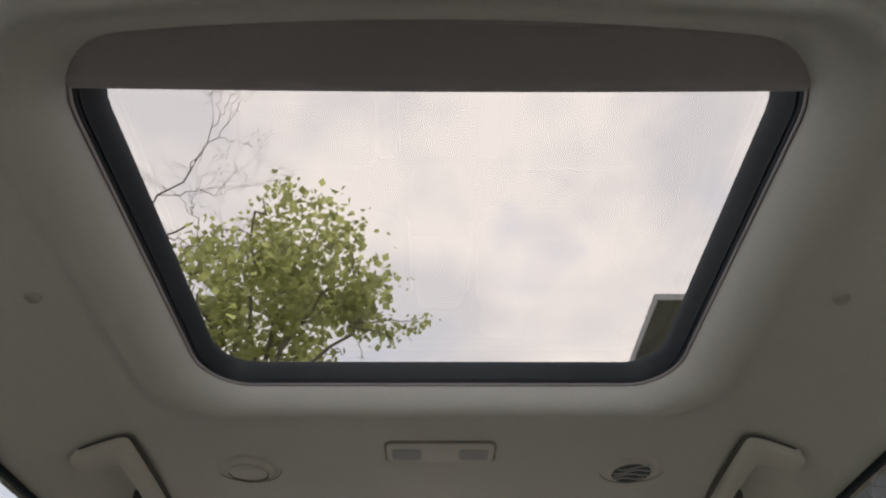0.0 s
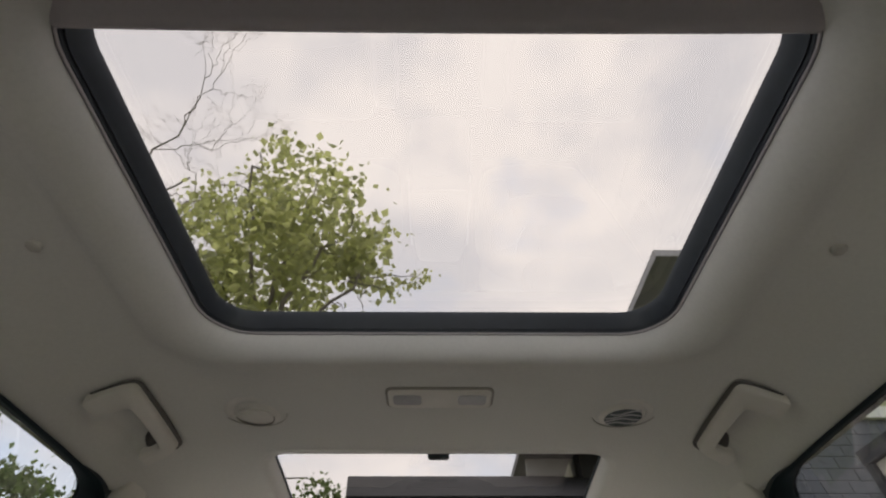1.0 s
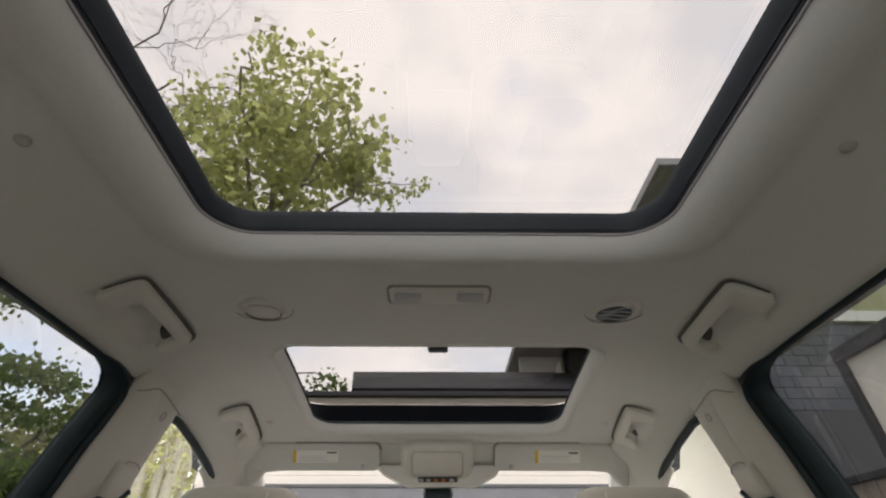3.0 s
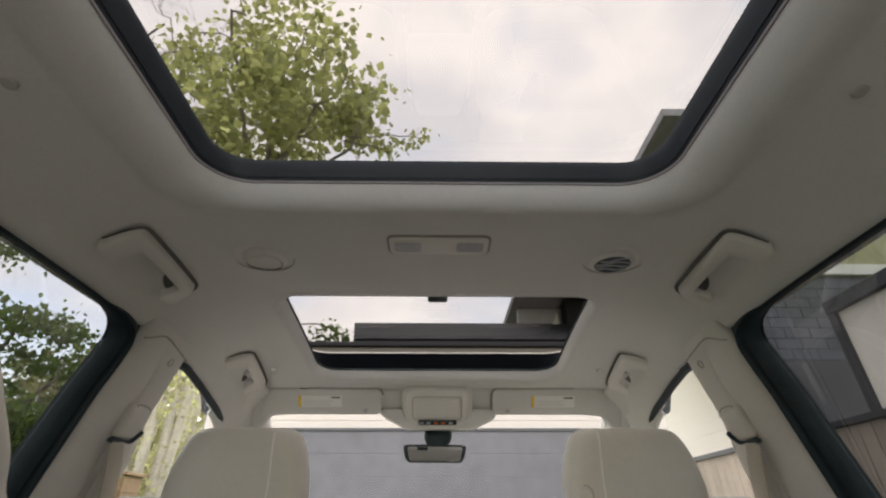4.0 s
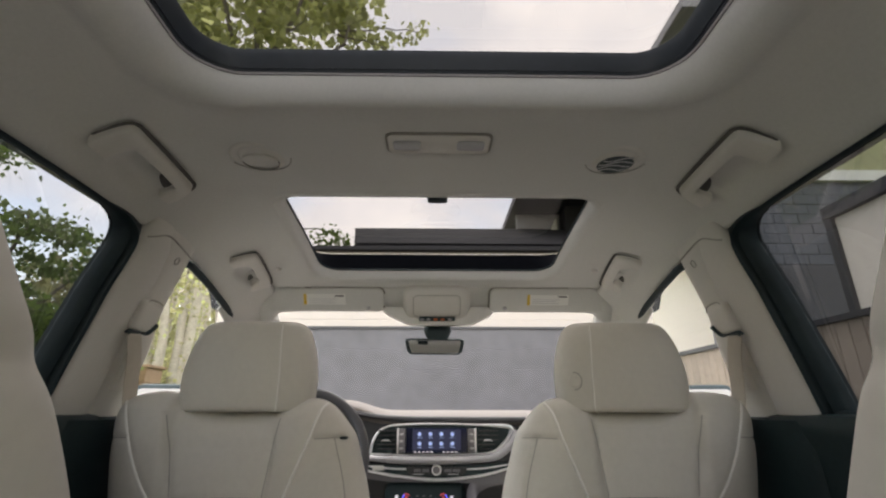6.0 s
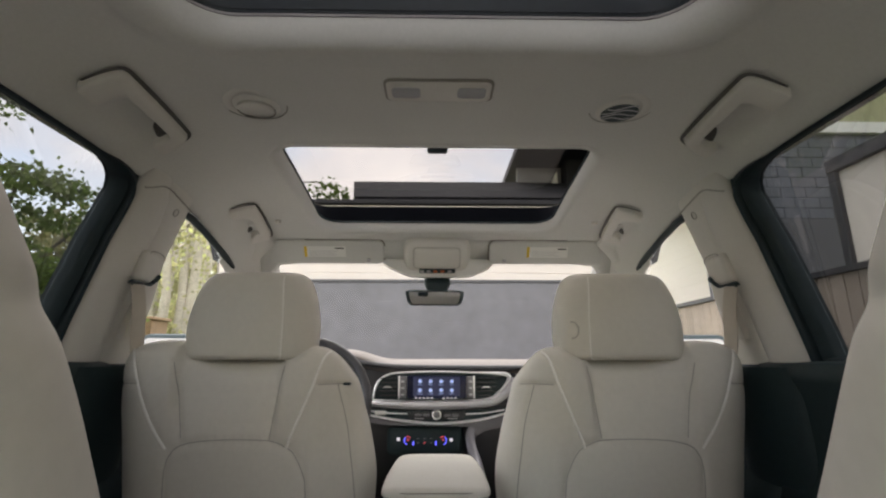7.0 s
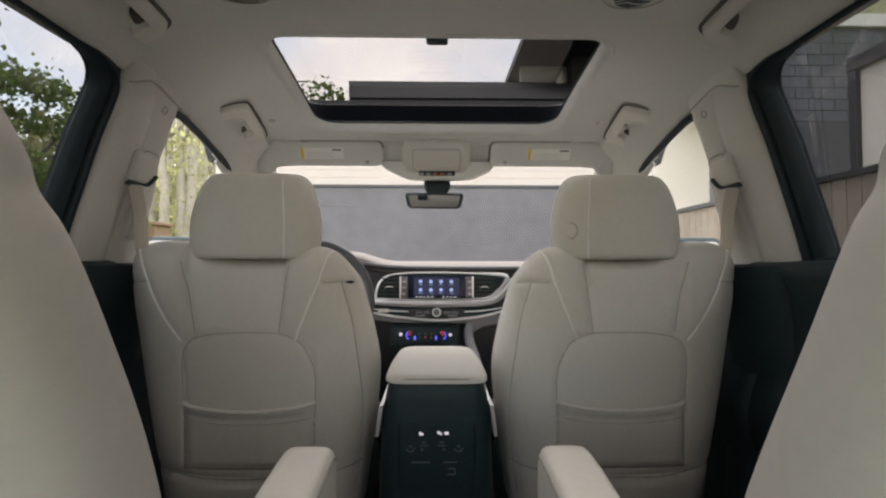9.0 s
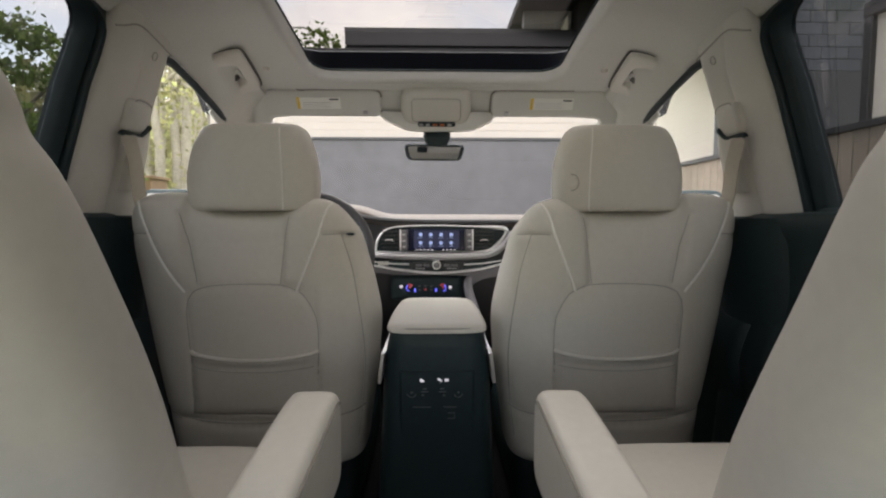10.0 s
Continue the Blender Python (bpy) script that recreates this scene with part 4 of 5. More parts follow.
lamp = thing("reading_lamp", (0.002, 0.774, 1.70), "slim cream ceiling lamp with two clear lenses", "ceiling lamp")
fr = round_rect(-0.096, 0.100, 0.740, 0.807, 0.014)
rings = [[Vector((x, y, roof_z(x, y) + dz)) for x, y in offset_loop(fr, d)] for d, dz in ((0.002, 0.002), (0.002, -0.002), (-0.0015, -0.003), (-0.003, -0.0035))]
bz = loft(rings, caps=False)
part("bezel", bz, SEAM, lamp, "thin dark gap round the lamp")
rings = [[Vector((x, y, roof_z(x, y) + dz)) for x, y in offset_loop(fr, d)] for d, dz in ((-0.0025, 0.002), (-0.0025, -0.004), (-0.005, -0.006))]
part("body", loft(rings), TRIM, lamp)
for x0 in (-0.084, 0.036):
    lr = round_rect(x0, x0 + 0.052, 0.757, 0.790, 0.008)
    rings = [[Vector((x, y, roof_z(x, y) + dz)) for x, y in offset_loop(lr, d)] for d, dz in ((0, -0.005), (0, -0.0068), (-0.002, -0.0075))]
    part("lens", loft(rings), LENS, lamp, "ribbed clear lens")

for s in (-1, 1):
    cx, cy = (0.361, 0.832) if s > 0 else (-0.355, 0.828)
    v_ = thing("air_vent", (cx, cy, 1.69), "round ceiling air vent, slats open" if s > 0 else "round ceiling air vent, turned shut", "air vent", "ceiling air vents")
    ring = []
    for k in range(9):
        a = math.pi * k / 8
        ring.append([Vector((cx + (0.050 + 0.009 * math.cos(a)) * math.cos(t), cy + (0.046 + 0.009 * math.cos(a)) * math.sin(t), roof_z(cx, cy) + 0.002 - 0.0035 * math.sin(a) + (cx - (cx + 0.05 * math.cos(t))) * 0.06 * s)) for t in np.linspace(0, 2 * math.pi, 40, endpoint=False)])
    part("rim", loft(ring, caps=False), TRIM, v_)
    dz = roof_z(cx, cy)
    bowl = [[Vector((cx + r * math.cos(t), cy + 0.008 + r * 0.95 * math.sin(t), dz + h)) for t in np.linspace(0, 2 * math.pi, 36, endpoint=False)] for r, h in ((0.046, -0.0010), (0.040, -0.0035), (0.0365, -0.0065))]
    part("collar", loft(bowl, caps=False), TRIM, v_)
    if s > 0:
        part("throat", loft([[Vector((cx + r * math.cos(t), cy + 0.008 + r * 0.95 * math.sin(t), dz + h)) for t in np.linspace(0, 2 * math.pi, 32, endpoint=False)] for r, h in ((0.0365, -0.0060), (0.034, 0.010))]), BLACK, v_, "black vent throat")
        for k, y in enumerate((-0.019, -0.006, 0.007, 0.020)):
            w = math.sqrt(max(0.0001, 0.034 ** 2 - y ** 2))
            pts = [(cx - w + 2 * w * u, cy + 0.008 + y + 0.005 * math.sin(u * 6.0 + k) - 0.010 * (u - 0.5), dz - 0.005) for u in np.linspace(0, 1, 12)]
            part("slat", tube(pts, 0.0022, 6), SILVER, v_, "grey slat")
    else:
        cap = [[Vector((cx + r * math.cos(t), cy + 0.008 + r * 0.95 * math.sin(t), dz + h + 0.004 * math.sin(t))) for t in np.linspace(0, 2 * math.pi, 32, endpoint=False)] for r, h in ((0.035, -0.003), (0.035, -0.0075), (0.033, -0.0090), (0.02, -0.0094))]
        part("disc", loft(cap), TRIM, v_, "cream closing disc")
        part("gap", tube([(cx + 0.0358 * math.cos(t), cy + 0.008 + 0.034 * math.sin(t), dz - 0.0078) for t in np.linspace(0, math.pi, 24)], 0.0012, 6), SEAM, v_)
    part("rim_gap", tube([(cx + 0.060 * math.cos(t), cy + 0.056 * math.sin(t), roof_z(cx + 0.060 * math.cos(t), cy + 0.056 * math.sin(t)) - 0.0005) for t in np.linspace(0.1, math.pi * 0.9, 30)], 0.0011, 6), STITCH, v_)

# sun visors
for s in (-1, 1):
    v_ = thing("sun_visor", (s * 0.39, 1.57, 1.60), "cream cloth sun visor, folded up, with a paper label", "sun visor", "sun visors")
    lean = Matrix.Translation((s * 0.39, 1.585, 1.583)) @ pose(0, 0, 0, 33, 0, 0)
    out = round_rect(-0.208, 0.208, -0.044, 0.044, 0.022)
    rings = []
    for d, h in ((-0.012, -0.010), (-0.003, -0.0085), (0, -0.003), (0, 0.003), (-0.003, 0.0085), (-0.012, 0.010)):
        rings.append([Vector((x, -h, y)) for x, y in offset_loop(out, d)])
    part("pad", turned(loft(rings), lean), HEADLINER, v_)
    # Dark tube paints the shade along the visor's upper and inner edge.
    part("edge", turned(tube([(x, -0.005, y) for x, y in offset_loop(out, 0.0025) if (y > 0.030 and -s * x > -0.08) or (-s * x > 0.19 and y > -0.03)], 0.0030, 6, up=(0, 1, 0)), lean), SEAM, v_, "dark strip painted as shade on the rear edge")
    x0 = -0.065 if s < 0 else -0.078
    part("label", turned(rbox(x0, x0 + 0.142, -0.0112, -0.0098, -0.016, 0.022, 0.0), lean), PAPER, v_, "white paper warning label", smooth=False)
    part("label_stripe", turned(rbox(x0, x0 + 0.009, -0.0118, -0.0098, -0.016, 0.022, 0.0), lean), YELLOW, v_, "yellow stripe", smooth=False)
    for k in range(4):
        w = (0.034, 0.10, 0.085, 0.095)[k]
        xx = x0 + 0.140 - w if k == 0 else x0 + 0.018
        z = (0.013, 0.004, -0.003, -0.010)[k]
        part("text_bar", turned(rbox(xx, xx + w - 0.004, -0.0116, -0.0100, z, z + (0.0045 if k == 0 else 0.0012), 0.0), lean), INK if k == 0 else SILVER, v_, smooth=False)
    part("clip", turned(rbox(-s * 0.155 - 0.007, -s * 0.155 + 0.007, -0.018, -0.004, -0.034, -0.022, 0.003), lean), SILVER, v_, "small retaining clip")

# overhead console with its buttons
oc = thing("overhead_console", (0, 1.55, 1.58), "cream overhead console with a dark row of buttons", "overhead console")
lean = Matrix.Translation((0.0, 1.560, 1.572)) @ pose(0, 0, 0, 40, 0, 0)
for d0, h0, mat, nm in ((0.0, 0.0, TRIM, "body"), (-0.020, 0.0025, TRIM, "lid")):
    out = round_rect(-0.100, 0.100, -0.078, 0.042, 0.035)
    rings = [[Vector((x, -h, y)) for x, y in offset_loop(out, d0 + d)] for d, h in ((0.016, -0.026), (0.006, h0 - 0.006), (0.0, h0 - 0.001), (-0.006, h0 + 0.001), (-0.016, h0 + 0.002))]
    part(nm, turned(loft(rings), lean), mat, oc)
flare = [[Vector((x, y, z)) for x, z in ((-0.20, 1.56), (-0.17, 1.533), (-0.13, 1.515), (-0.10, 1.502), (-0.06, 1.498), (0.08, 1.498), (0.125, 1.502), (0.15, 1.514), (0.185, 1.530), (0.21, 1.56))] for y in (1.602, 1.632)]
part("flare", loft(flare), HEADLINER, oc, "cloth flare that joins console and header")
part("lid_gap", turned(tube([(x, -0.0032, y) for x, y in offset_loop(round_rect(-0.100, 0.100, -0.078, 0.042, 0.035), -0.020)], 0.0012, 6, closed=True, up=(0, 1, 0)), lean), STITCH, oc, "thin gap round the lid")
part("button_bar", turned(rbox(-0.060, 0.064, -0.010, -0.000, -0.074, -0.058, 0.003), lean), BLACK, oc, "dark button bar")
for k, (x, mat) in enumerate(((-0.050, SILVER), (-0.028, SILVER), (-0.004, ORANGE), (0.020, ORANGE), (0.045, SILVER))):
    part("button", turned(rbox(x - 0.007, x + 0.007, -0.013, -0.006, -0.070, -0.062, 0.002), lean), mat, oc)

mir = thing("rear_view_mirror", (0, 1.63, 1.42), "black rear-view mirror hanging from the windscreen", "mirror")
part("mount", loft([oval(0.003, y, z, a, b, 20, 4) for z, a, b, y in ((1.505, 0.046, 0.02, 1.655), (1.48, 0.047, 0.022, 1.64), (1.462, 0.040, 0.020, 1.635), (1.44, 0.020, 0.014, 1.63))]), BLACK, mir, "black mirror mount")
tilt = Matrix.Translation((-0.006, 1.615, 1.427)) @ pose(0, 0, 0, -8, 0, 3)
out = [(x * (1.0 + 2.6 * z), z) for x, z in round_rect(-0.098, 0.098, -0.027, 0.027, 0.016)]
part("housing", turned(loft([[Vector((x, y0, z)) for x, z in offset_loop(out, d)] for d, y0 in ((-0.02, 0.034), (-0.004, 0.024), (0, 0.006), (0, 0.0), (-0.003, -0.003))]), tilt), BLACK, mir)
part("glass", turned(loft([[Vector((x, y0, z)) for x, z in offset_loop(out, d)] for d, y0 in ((-0.006, -0.002), (-0.006, -0.0042), (-0.0075, -0.0047))]), tilt @ pose(0.0, 0, -0.003, 0, 0, 0) @ Matrix.Diagonal((0.93, 1, 1.04, 1))), MIRROR, mir, "mirror glass", smooth=False)

# ---- dashboard and console ----
dash = thing("dashboard", (0, 1.9, 0.6), "beige and black dashboard with silver trim", "dashboard")


def dash_profile(x):
    """Upper outline of the dashboard, from the near edge to the windscreen."""
    hood = 0.045 * math.exp(-((x + 0.39) / 0.17) ** 4)
    return ((1.735, 1.172 + hood * 0.5), (1.722, 1.190 + hood * 0.8), (1.735, 1.200 + hood), (1.80, 1.212 + hood), (1.95, 1.218 + hood * 0.6), (2.15, 1.220), (2.36, 1.205))


top = loft([[Vector((x, y, z)) for y, z in curve(dash_profile(x), 20)] for x in np.linspace(-0.735, 0.735, 60)], caps=False, closed=False)
o = part("top_pad", top, DASH_PAD, dash, "beige dashboard top", fix=True)
m_ = o.modifiers.new("thickness", "SOLIDIFY")
m_.thickness, m_.offset = 0.006, -1
body = loft([[Vector((x, y, z)) for y, z in ((1.745, 1.178 + 0.03 * math.exp(-((x + 0.39) / 0.17) ** 4)), (1.728, 1.16), (1.735, 1.06), (1.735, 1.03), (1.75, 0.98), (1.79, 0.90), (1.84, 0.80), (1.90, 0.55), (2.3, 0.5), (2.3, 1.17))] for x in np.linspace(-0.735, 0.735, 40)])
part("body", body, DASH_BLACK, dash, "black dashboard body")
# dark upper band that sweeps from the wheel across the middle
part("upper_band", tube(curve(((-0.30, 1.722, 1.212), (-0.20, 1.724, 1.198), (-0.10, 1.726, 1.192), (0.1, 1.726, 1.190), (0.30, 1.724, 1.190), (0.60, 1.722, 1.19)), 30), 0.010, 8), DASH_BLACK, dash)


def flat_on_dash(outline, y, depth):
    return loft([[Vector((x, y + d, z)) for x, z in outline] for d in (0, -depth)])


stack = [(-0.220, 1.086), (-0.215, 1.116), (-0.200, 1.146), (-0.174, 1.164), (-0.125, 1.173), (0.005, 1.176), (0.143, 1.173), (0.220, 1.170), (0.250, 1.166), (0.258, 1.155), (0.246, 1.129), (0.223, 1.106), (0.194, 1.087), (0.142, 1.081), (0.021, 1.078), (-0.100, 1.078), (-0.184, 1.080), (-0.214, 1.080)]
stack_fine = [tuple(p) for p in curve(stack + [stack[0]], 110)][:-1]
part("centre_panel", flat_on_dash(stack_fine, 1.735, 0.018), BLACK, dash, "glossy black centre panel", smooth=False)
wing = [0.0034 + 0.0042 * max(0.0, min(1.0, (x - 0.15) / 0.08)) + 0.0012 * max(0.0, min(1.0, (-0.17 - x) / 0.04)) for x, z in stack_fine]
part("trim_loop", tube([(x, 1.713, z) for x, z in stack_fine], wing, 8, closed=True, up=(0, 1, 0)), CHROME, dash, "satin chrome loop round screen and vents")
# satin band under the screen, broad in the middle, rising into the passenger's side
upper = curve(((-0.255, 1.712, 1.086), (-0.215, 1.706, 1.077), (-0.10, 1.702, 1.074), (0.021, 1.702, 1.074), (0.142, 1.704, 1.077), (0.197, 1.706, 1.083), (0.228, 1.708, 1.104), (0.252, 1.710, 1.128), (0.270, 1.714, 1.158)), 44)
lower = curve(((-0.255, 1.718, 1.068), (-0.215, 1.712, 1.059), (-0.12, 1.708, 1.051), (0.006, 1.707, 1.049), (0.134, 1.709, 1.053), (0.205, 1.711, 1.062), (0.245, 1.713, 1.085), (0.272, 1.715, 1.116), (0.295, 1.719, 1.150)), 44)
rings = []
for p, q in zip(upper, lower):
    rings.append([Vector(p) + Vector((0, 0.022, 0)), Vector(p), Vector(p) * 0.75 + Vector(q) * 0.25 + Vector((0, -0.006, 0)), (Vector(p) + Vector(q)) / 2 + Vector((0, -0.008, 0)), Vector(p) * 0.25 + Vector(q) * 0.75 + Vector((0, -0.006, 0)), Vector(q), Vector(q) + Vector((0, 0.018, 0))])
part("lower_lip", loft(rings), SILVER, dash, "broad satin silver band below the screen")
for x0, x1, edge in ((-0.131, -0.103, -0.131), (0.107, 0.135, 0.131)):
    b_ = part("button_strip", rbox(x0, x1, 1.700, 1.72, 1.086, 1.161, 0.003), STACK_GREY, dash, "dark silver button strip")
    for k in range(3):
        part("button", rbox(x0 + 0.008, x1 - 0.008, 1.6985, 1.702, 1.096 + 0.022 * k, 1.103 + 0.022 * k, 0.001), SILVER, b_)
    part("edge", rbox(edge - 0.001, edge + 0.005, 1.697, 1.703, 1.084, 1.163, 0.001), CHROME, b_, "bright outer edge")
display = part("display", rbox(-0.102, 0.106, 1.702, 1.72, 1.084, 1.163, 0.003), SCREEN, dash, "lit touch screen with rows of icons")
part("lit_area", rbox(-0.080, 0.084, 1.7005, 1.703, 1.094, 1.159, 0.0), SCREEN_BLUE, display, smooth=False)
for r_ in range(2):
    for c_ in range(4):
        x, z = -0.056 + 0.037 * c_, 1.144 - 0.030 * r_
        ic = loft([[Vector((x + rr * math.cos(t), yy, z + rr * math.sin(t))) for t in np.linspace(0, 2 * math.pi, 14, endpoint=False)] for rr, yy in ((0.0068, 1.7008), (0.0068, 1.6995))])
        part("icon", ic, ICON, display, smooth=False)
        part("text_bar", rbox(x - 0.008, x + 0.008, 1.6995, 1.7008, z - 0.0122, z - 0.0108, 0.0), ICON, display, smooth=False)
for x in (-0.070, -0.056, -0.042, -0.028, -0.014, 0.026, 0.040, 0.054, 0.068):
    part("text_bar", rbox(x - 0.004, x + 0.004, 1.6992, 1.7012, 1.0868, 1.0900, 0.0), GLOW_WHITE, display, smooth=False)
for cx, w in ((-0.170, 0.034), (0.176, 0.036)):
    for k in range(5):
        z = 1.094 + 0.0145 * k
        part("vent_slat", rbox(cx - w + 0.004 * abs(k - 2), cx + w - (0.010 if cx > 0 else 0.0) * max(0, 2 - k), 1.704, 1.722, z, z + 0.004, 0.001), DASH_BLACK, dash)
    part("vent_tab", loft([[Vector((cx + x, y, z)) for x, z in ((-0.016, 1.120), (-0.010, 1.127), (0.010, 1.127), (0.016, 1.120), (0.010, 1.123), (-0.010, 1.123))] for y in (1.712, 1.699)]), CHROME, dash, "small chrome vent tab")
# switch channel with its knob, between two silver strips
part("channel", loft([[Vector((x, y, z)) for x, z in ((-0.235, 1.030), (-0.235, 1.050), (-0.12, 1.046), (0.12, 1.046), (0.24, 1.054), (0.24, 1.036), (0.12, 1.014), (0.0, 1.006), (-0.12, 1.016))] for y in (1.740, 1.716)]), BLACK, dash, "black switch channel", smooth=False)
for keys in (((-0.228, 1.717, 1.044), (-0.160, 1.714, 1.037), (-0.098, 1.712, 1.035)), ((0.104, 1.712, 1.034), (0.172, 1.714, 1.038), (0.240, 1.718, 1.048))):
    part("swoop", tube(curve(keys, 16), 0.0036, 8, flat=0.8), CHROME, dash, "thin silver strip")
part("swoop", tube(curve(((-0.262, 1.722, 1.037), (-0.239, 1.718, 1.032), (-0.182, 1.714, 1.022), (-0.122, 1.712, 1.013), (0.006, 1.710, 1.003), (0.126, 1.712, 1.012), (0.187, 1.714, 1.022), (0.244, 1.718, 1.037), (0.275, 1.724, 1.046)), 44),
               [0.0036 + 0.0030 * math.sin(math.pi * k / 43) for k in range(44)], 8, flat=0.8), CHROME, dash, "curved silver strip")
part("switch_row", loft([[Vector((x, y, z)) for x, z in ((-0.092, 1.018), (-0.102, 1.042), (0.106, 1.042), (0.096, 1.018))] for y in (1.728, 1.708)]), DASH_BLACK, dash, smooth=False)
part("switch", rbox(-0.212, -0.172, 1.706, 1.722, 1.031, 1.046, 0.004), WHITE, dash, "pale switch")
for x in (-0.062, -0.034, 0.040, 0.068):
    part("switch", rbox(x - 0.012, x + 0.012, 1.705, 1.710, 1.026, 1.036, 0.002), STACK_GREY, dash)
for x in (-0.058, 0.058):
    part("switch_bar", rbox(x - 0.018, x + 0.018, 1.705, 1.710, 1.0185, 1.0215, 0.001), SILVER, dash)
knob_ = part("knob", loft([[Vector((0.002 + r * math.cos(t), y, 1.033 + r * math.sin(t))) for t in np.linspace(0, 2 * math.pi, 28, endpoint=False)] for y, r in ((1.715, 0.0165), (1.702, 0.0165), (1.698, 0.0140), (1.698, 0.0115))], caps=False), CHROME, dash, "round silver knob")
part("cap", loft([[Vector((0.002 + r * math.cos(t), y, 1.033 + r * math.sin(t))) for t in np.linspace(0, 2 * math.pi, 28, endpoint=False)] for y, r in ((1.701, 0.0116), (1.6985, 0.0112), (1.6975, 0.008))]), STACK_GREY, knob_)
# satin fascia below, running down beside the climate panel
part("fascia", loft([[Vector((x, y, z)) for x, z in ((-0.24, 1.030), (-0.12, 1.010), (0.006, 1.000), (0.126, 1.008), (0.245, 1.034), (0.245, 1.000), (0.150, 0.985), (0.10, 0.992), (-0.16, 0.996), (-0.24, 1.006))] for y in (1.745, 1.722)]), STACK_GREY, dash, "satin grey fascia strip", smooth=False)
clim = part("climate_panel", rbox(-0.172, 0.098, 1.736, 1.77, 0.895, 0.992, 0.02, 3), BLACK, dash, "black climate panel with lit symbols")
for x, z, w, h, mat in ((-0.130, 0.949, 0.011, 0.010, GLOW_WHITE), (-0.078, 0.936, 0.0055, 0.014, GLOW_BLUE), (-0.062, 0.951, 0.009, 0.003, STACK_GREY), (-0.039, 0.951, 0.010, 0.003, STACK_GREY), (-0.017, 0.951, 0.009, 0.003, STACK_GREY),
                        (-0.062, 0.937, 0.008, 0.004, STACK_GREY), (-0.039, 0.938, 0.007, 0.005, GLOW_RED), (-0.017, 0.937, 0.008, 0.004, STACK_GREY), (0.000, 0.936, 0.0055, 0.014, GLOW_BLUE), (0.053, 0.947, 0.011, 0.010, GLOW_WHITE)):
    part("symbol", rbox(x - w / 2, x + w / 2, 1.7335, 1.737, z - h / 2, z + h / 2, 0.0), mat, clim, smooth=False)
for x, turn in ((-0.098, 1), (0.025, -1)):
    for t0, t1, mat in ((0.6, 2.1, GLOW_RED), (2.1, 4.6, GLOW_BLUE)):
        pts = [(x + 0.0115 * math.cos(t) * turn, 1.7345, 0.945 + 0.0125 * math.sin(t)) for t in np.linspace(t0, t1, 14)]
        part("dial_light", tube(pts, 0.0020, 6, up=(0, 1, 0)), mat, clim, "lit arc of the temperature dial")
    part("symbol", rbox(x - 0.003, x + 0.004, 1.7335, 1.737, 0.944, 0.950, 0.0), GLOW_RED, clim, smooth=False)
part("console_side", loft([[Vector((x + 0.017 * math.cos(t), y, z + 0.024 * math.sin(t))) for t in np.linspace(0, 2 * math.pi, 16, endpoint=False)] for x, y, z in curve(((0.24, 1.735, 1.012), (0.165, 1.730, 0.998), (0.122, 1.722, 0.968), (0.122, 1.70, 0.925), (0.140, 1.66, 0.870), (0.150, 1.58, 0.81)), 22)]), STACK_GREY, dash, "satin grey side of the centre stack")

wheel = thing("steering_wheel", (-0.385, 1.46, 1.08), "black steering wheel behind the front seat", "steering wheel")
wm = Matrix.Translation((-0.402, 1.42, 1.085)) @ pose(0, 0, 0, 68, 0, 0)
part("rim", turned(tube([(0.203 * math.cos(t), 0.203 * math.sin(t), 0) for t in np.linspace(0, 2 * math.pi, 48, endpoint=False)], 0.0140, 12, closed=True), wm), WHEEL, wheel)
part("hub", turned(loft([oval(0, 0, z, a, a * 0.85, 24, 3) for z, a in ((-0.05, 0.05), (-0.02, 0.075), (0.005, 0.07), (0.012, 0.05))]), wm), WHEEL, wheel)
for a in (0, 180, 270):
    part("spoke", turned(tube([(0.06 * math.cos(radians(a)), 0.06 * math.sin(radians(a)), -0.01), (0.20 * math.cos(radians(a)), 0.20 * math.sin(radians(a)), 0)], 0.014, 8, flat=0.6), wm), SILVER, wheel)
part("column_cover", turned(loft([oval(0, 0, z, 0.055, 0.05, 20, 3) for z in (-0.05, -0.30)]), wm), BLACK, wheel)

con = thing("centre_console", (0, 1.05, 0.47), "black centre console with cream lid and rear controls", "console")
lid = []
for y, a, top in curve(((0.922, 0.088, 0.984), (0.926, 0.096, 0.989), (0.945, 0.100, 0.993), (1.05, 0.099, 0.997), (1.18, 0.092, 0.997), (1.24, 0.082, 0.992), (1.26, 0.066, 0.984)), 30):
    lid.append([Vector((a * math.copysign(abs(math.cos(t)) ** 0.4, math.cos(t)), y, (top + 0.974) / 2 + (top - 0.974) / 2 * math.copysign(abs(math.sin(t)) ** 0.55, math.sin(t)))) for t in np.linspace(0, 2 * math.pi, 44, endpoint=False)])
part("lid", loft(lid), LEATHER, con, "cream leather lid")
part("lid_seam", tube([(x, 0.9225 + 0.006 * (abs(x) / 0.095) ** 6, 0.9835) for x in np.linspace(-0.092, 0.092, 24)], 0.0013, 6), SEAM, con)
rings = []
for z, a, y0 in ((0.47, 0.135, 0.905), (0.60, 0.128, 0.905), (0.75, 0.120, 0.912), (0.88, 0.112, 0.920), (0.94, 0.104, 0.924), (0.968, 0.098, 0.924), (0.977, 0.090, 0.930)):
    rings.append([Vector((v.x, v.y, z)) for v in oval(0, (y0 + (1.70 if z < 0.8 else 1.28)) / 2, z, a, ((1.70 if z < 0.8 else 1.28) - y0) / 2, 56, 8)])
part("body", loft(rings), BLACK, con, "black console body")
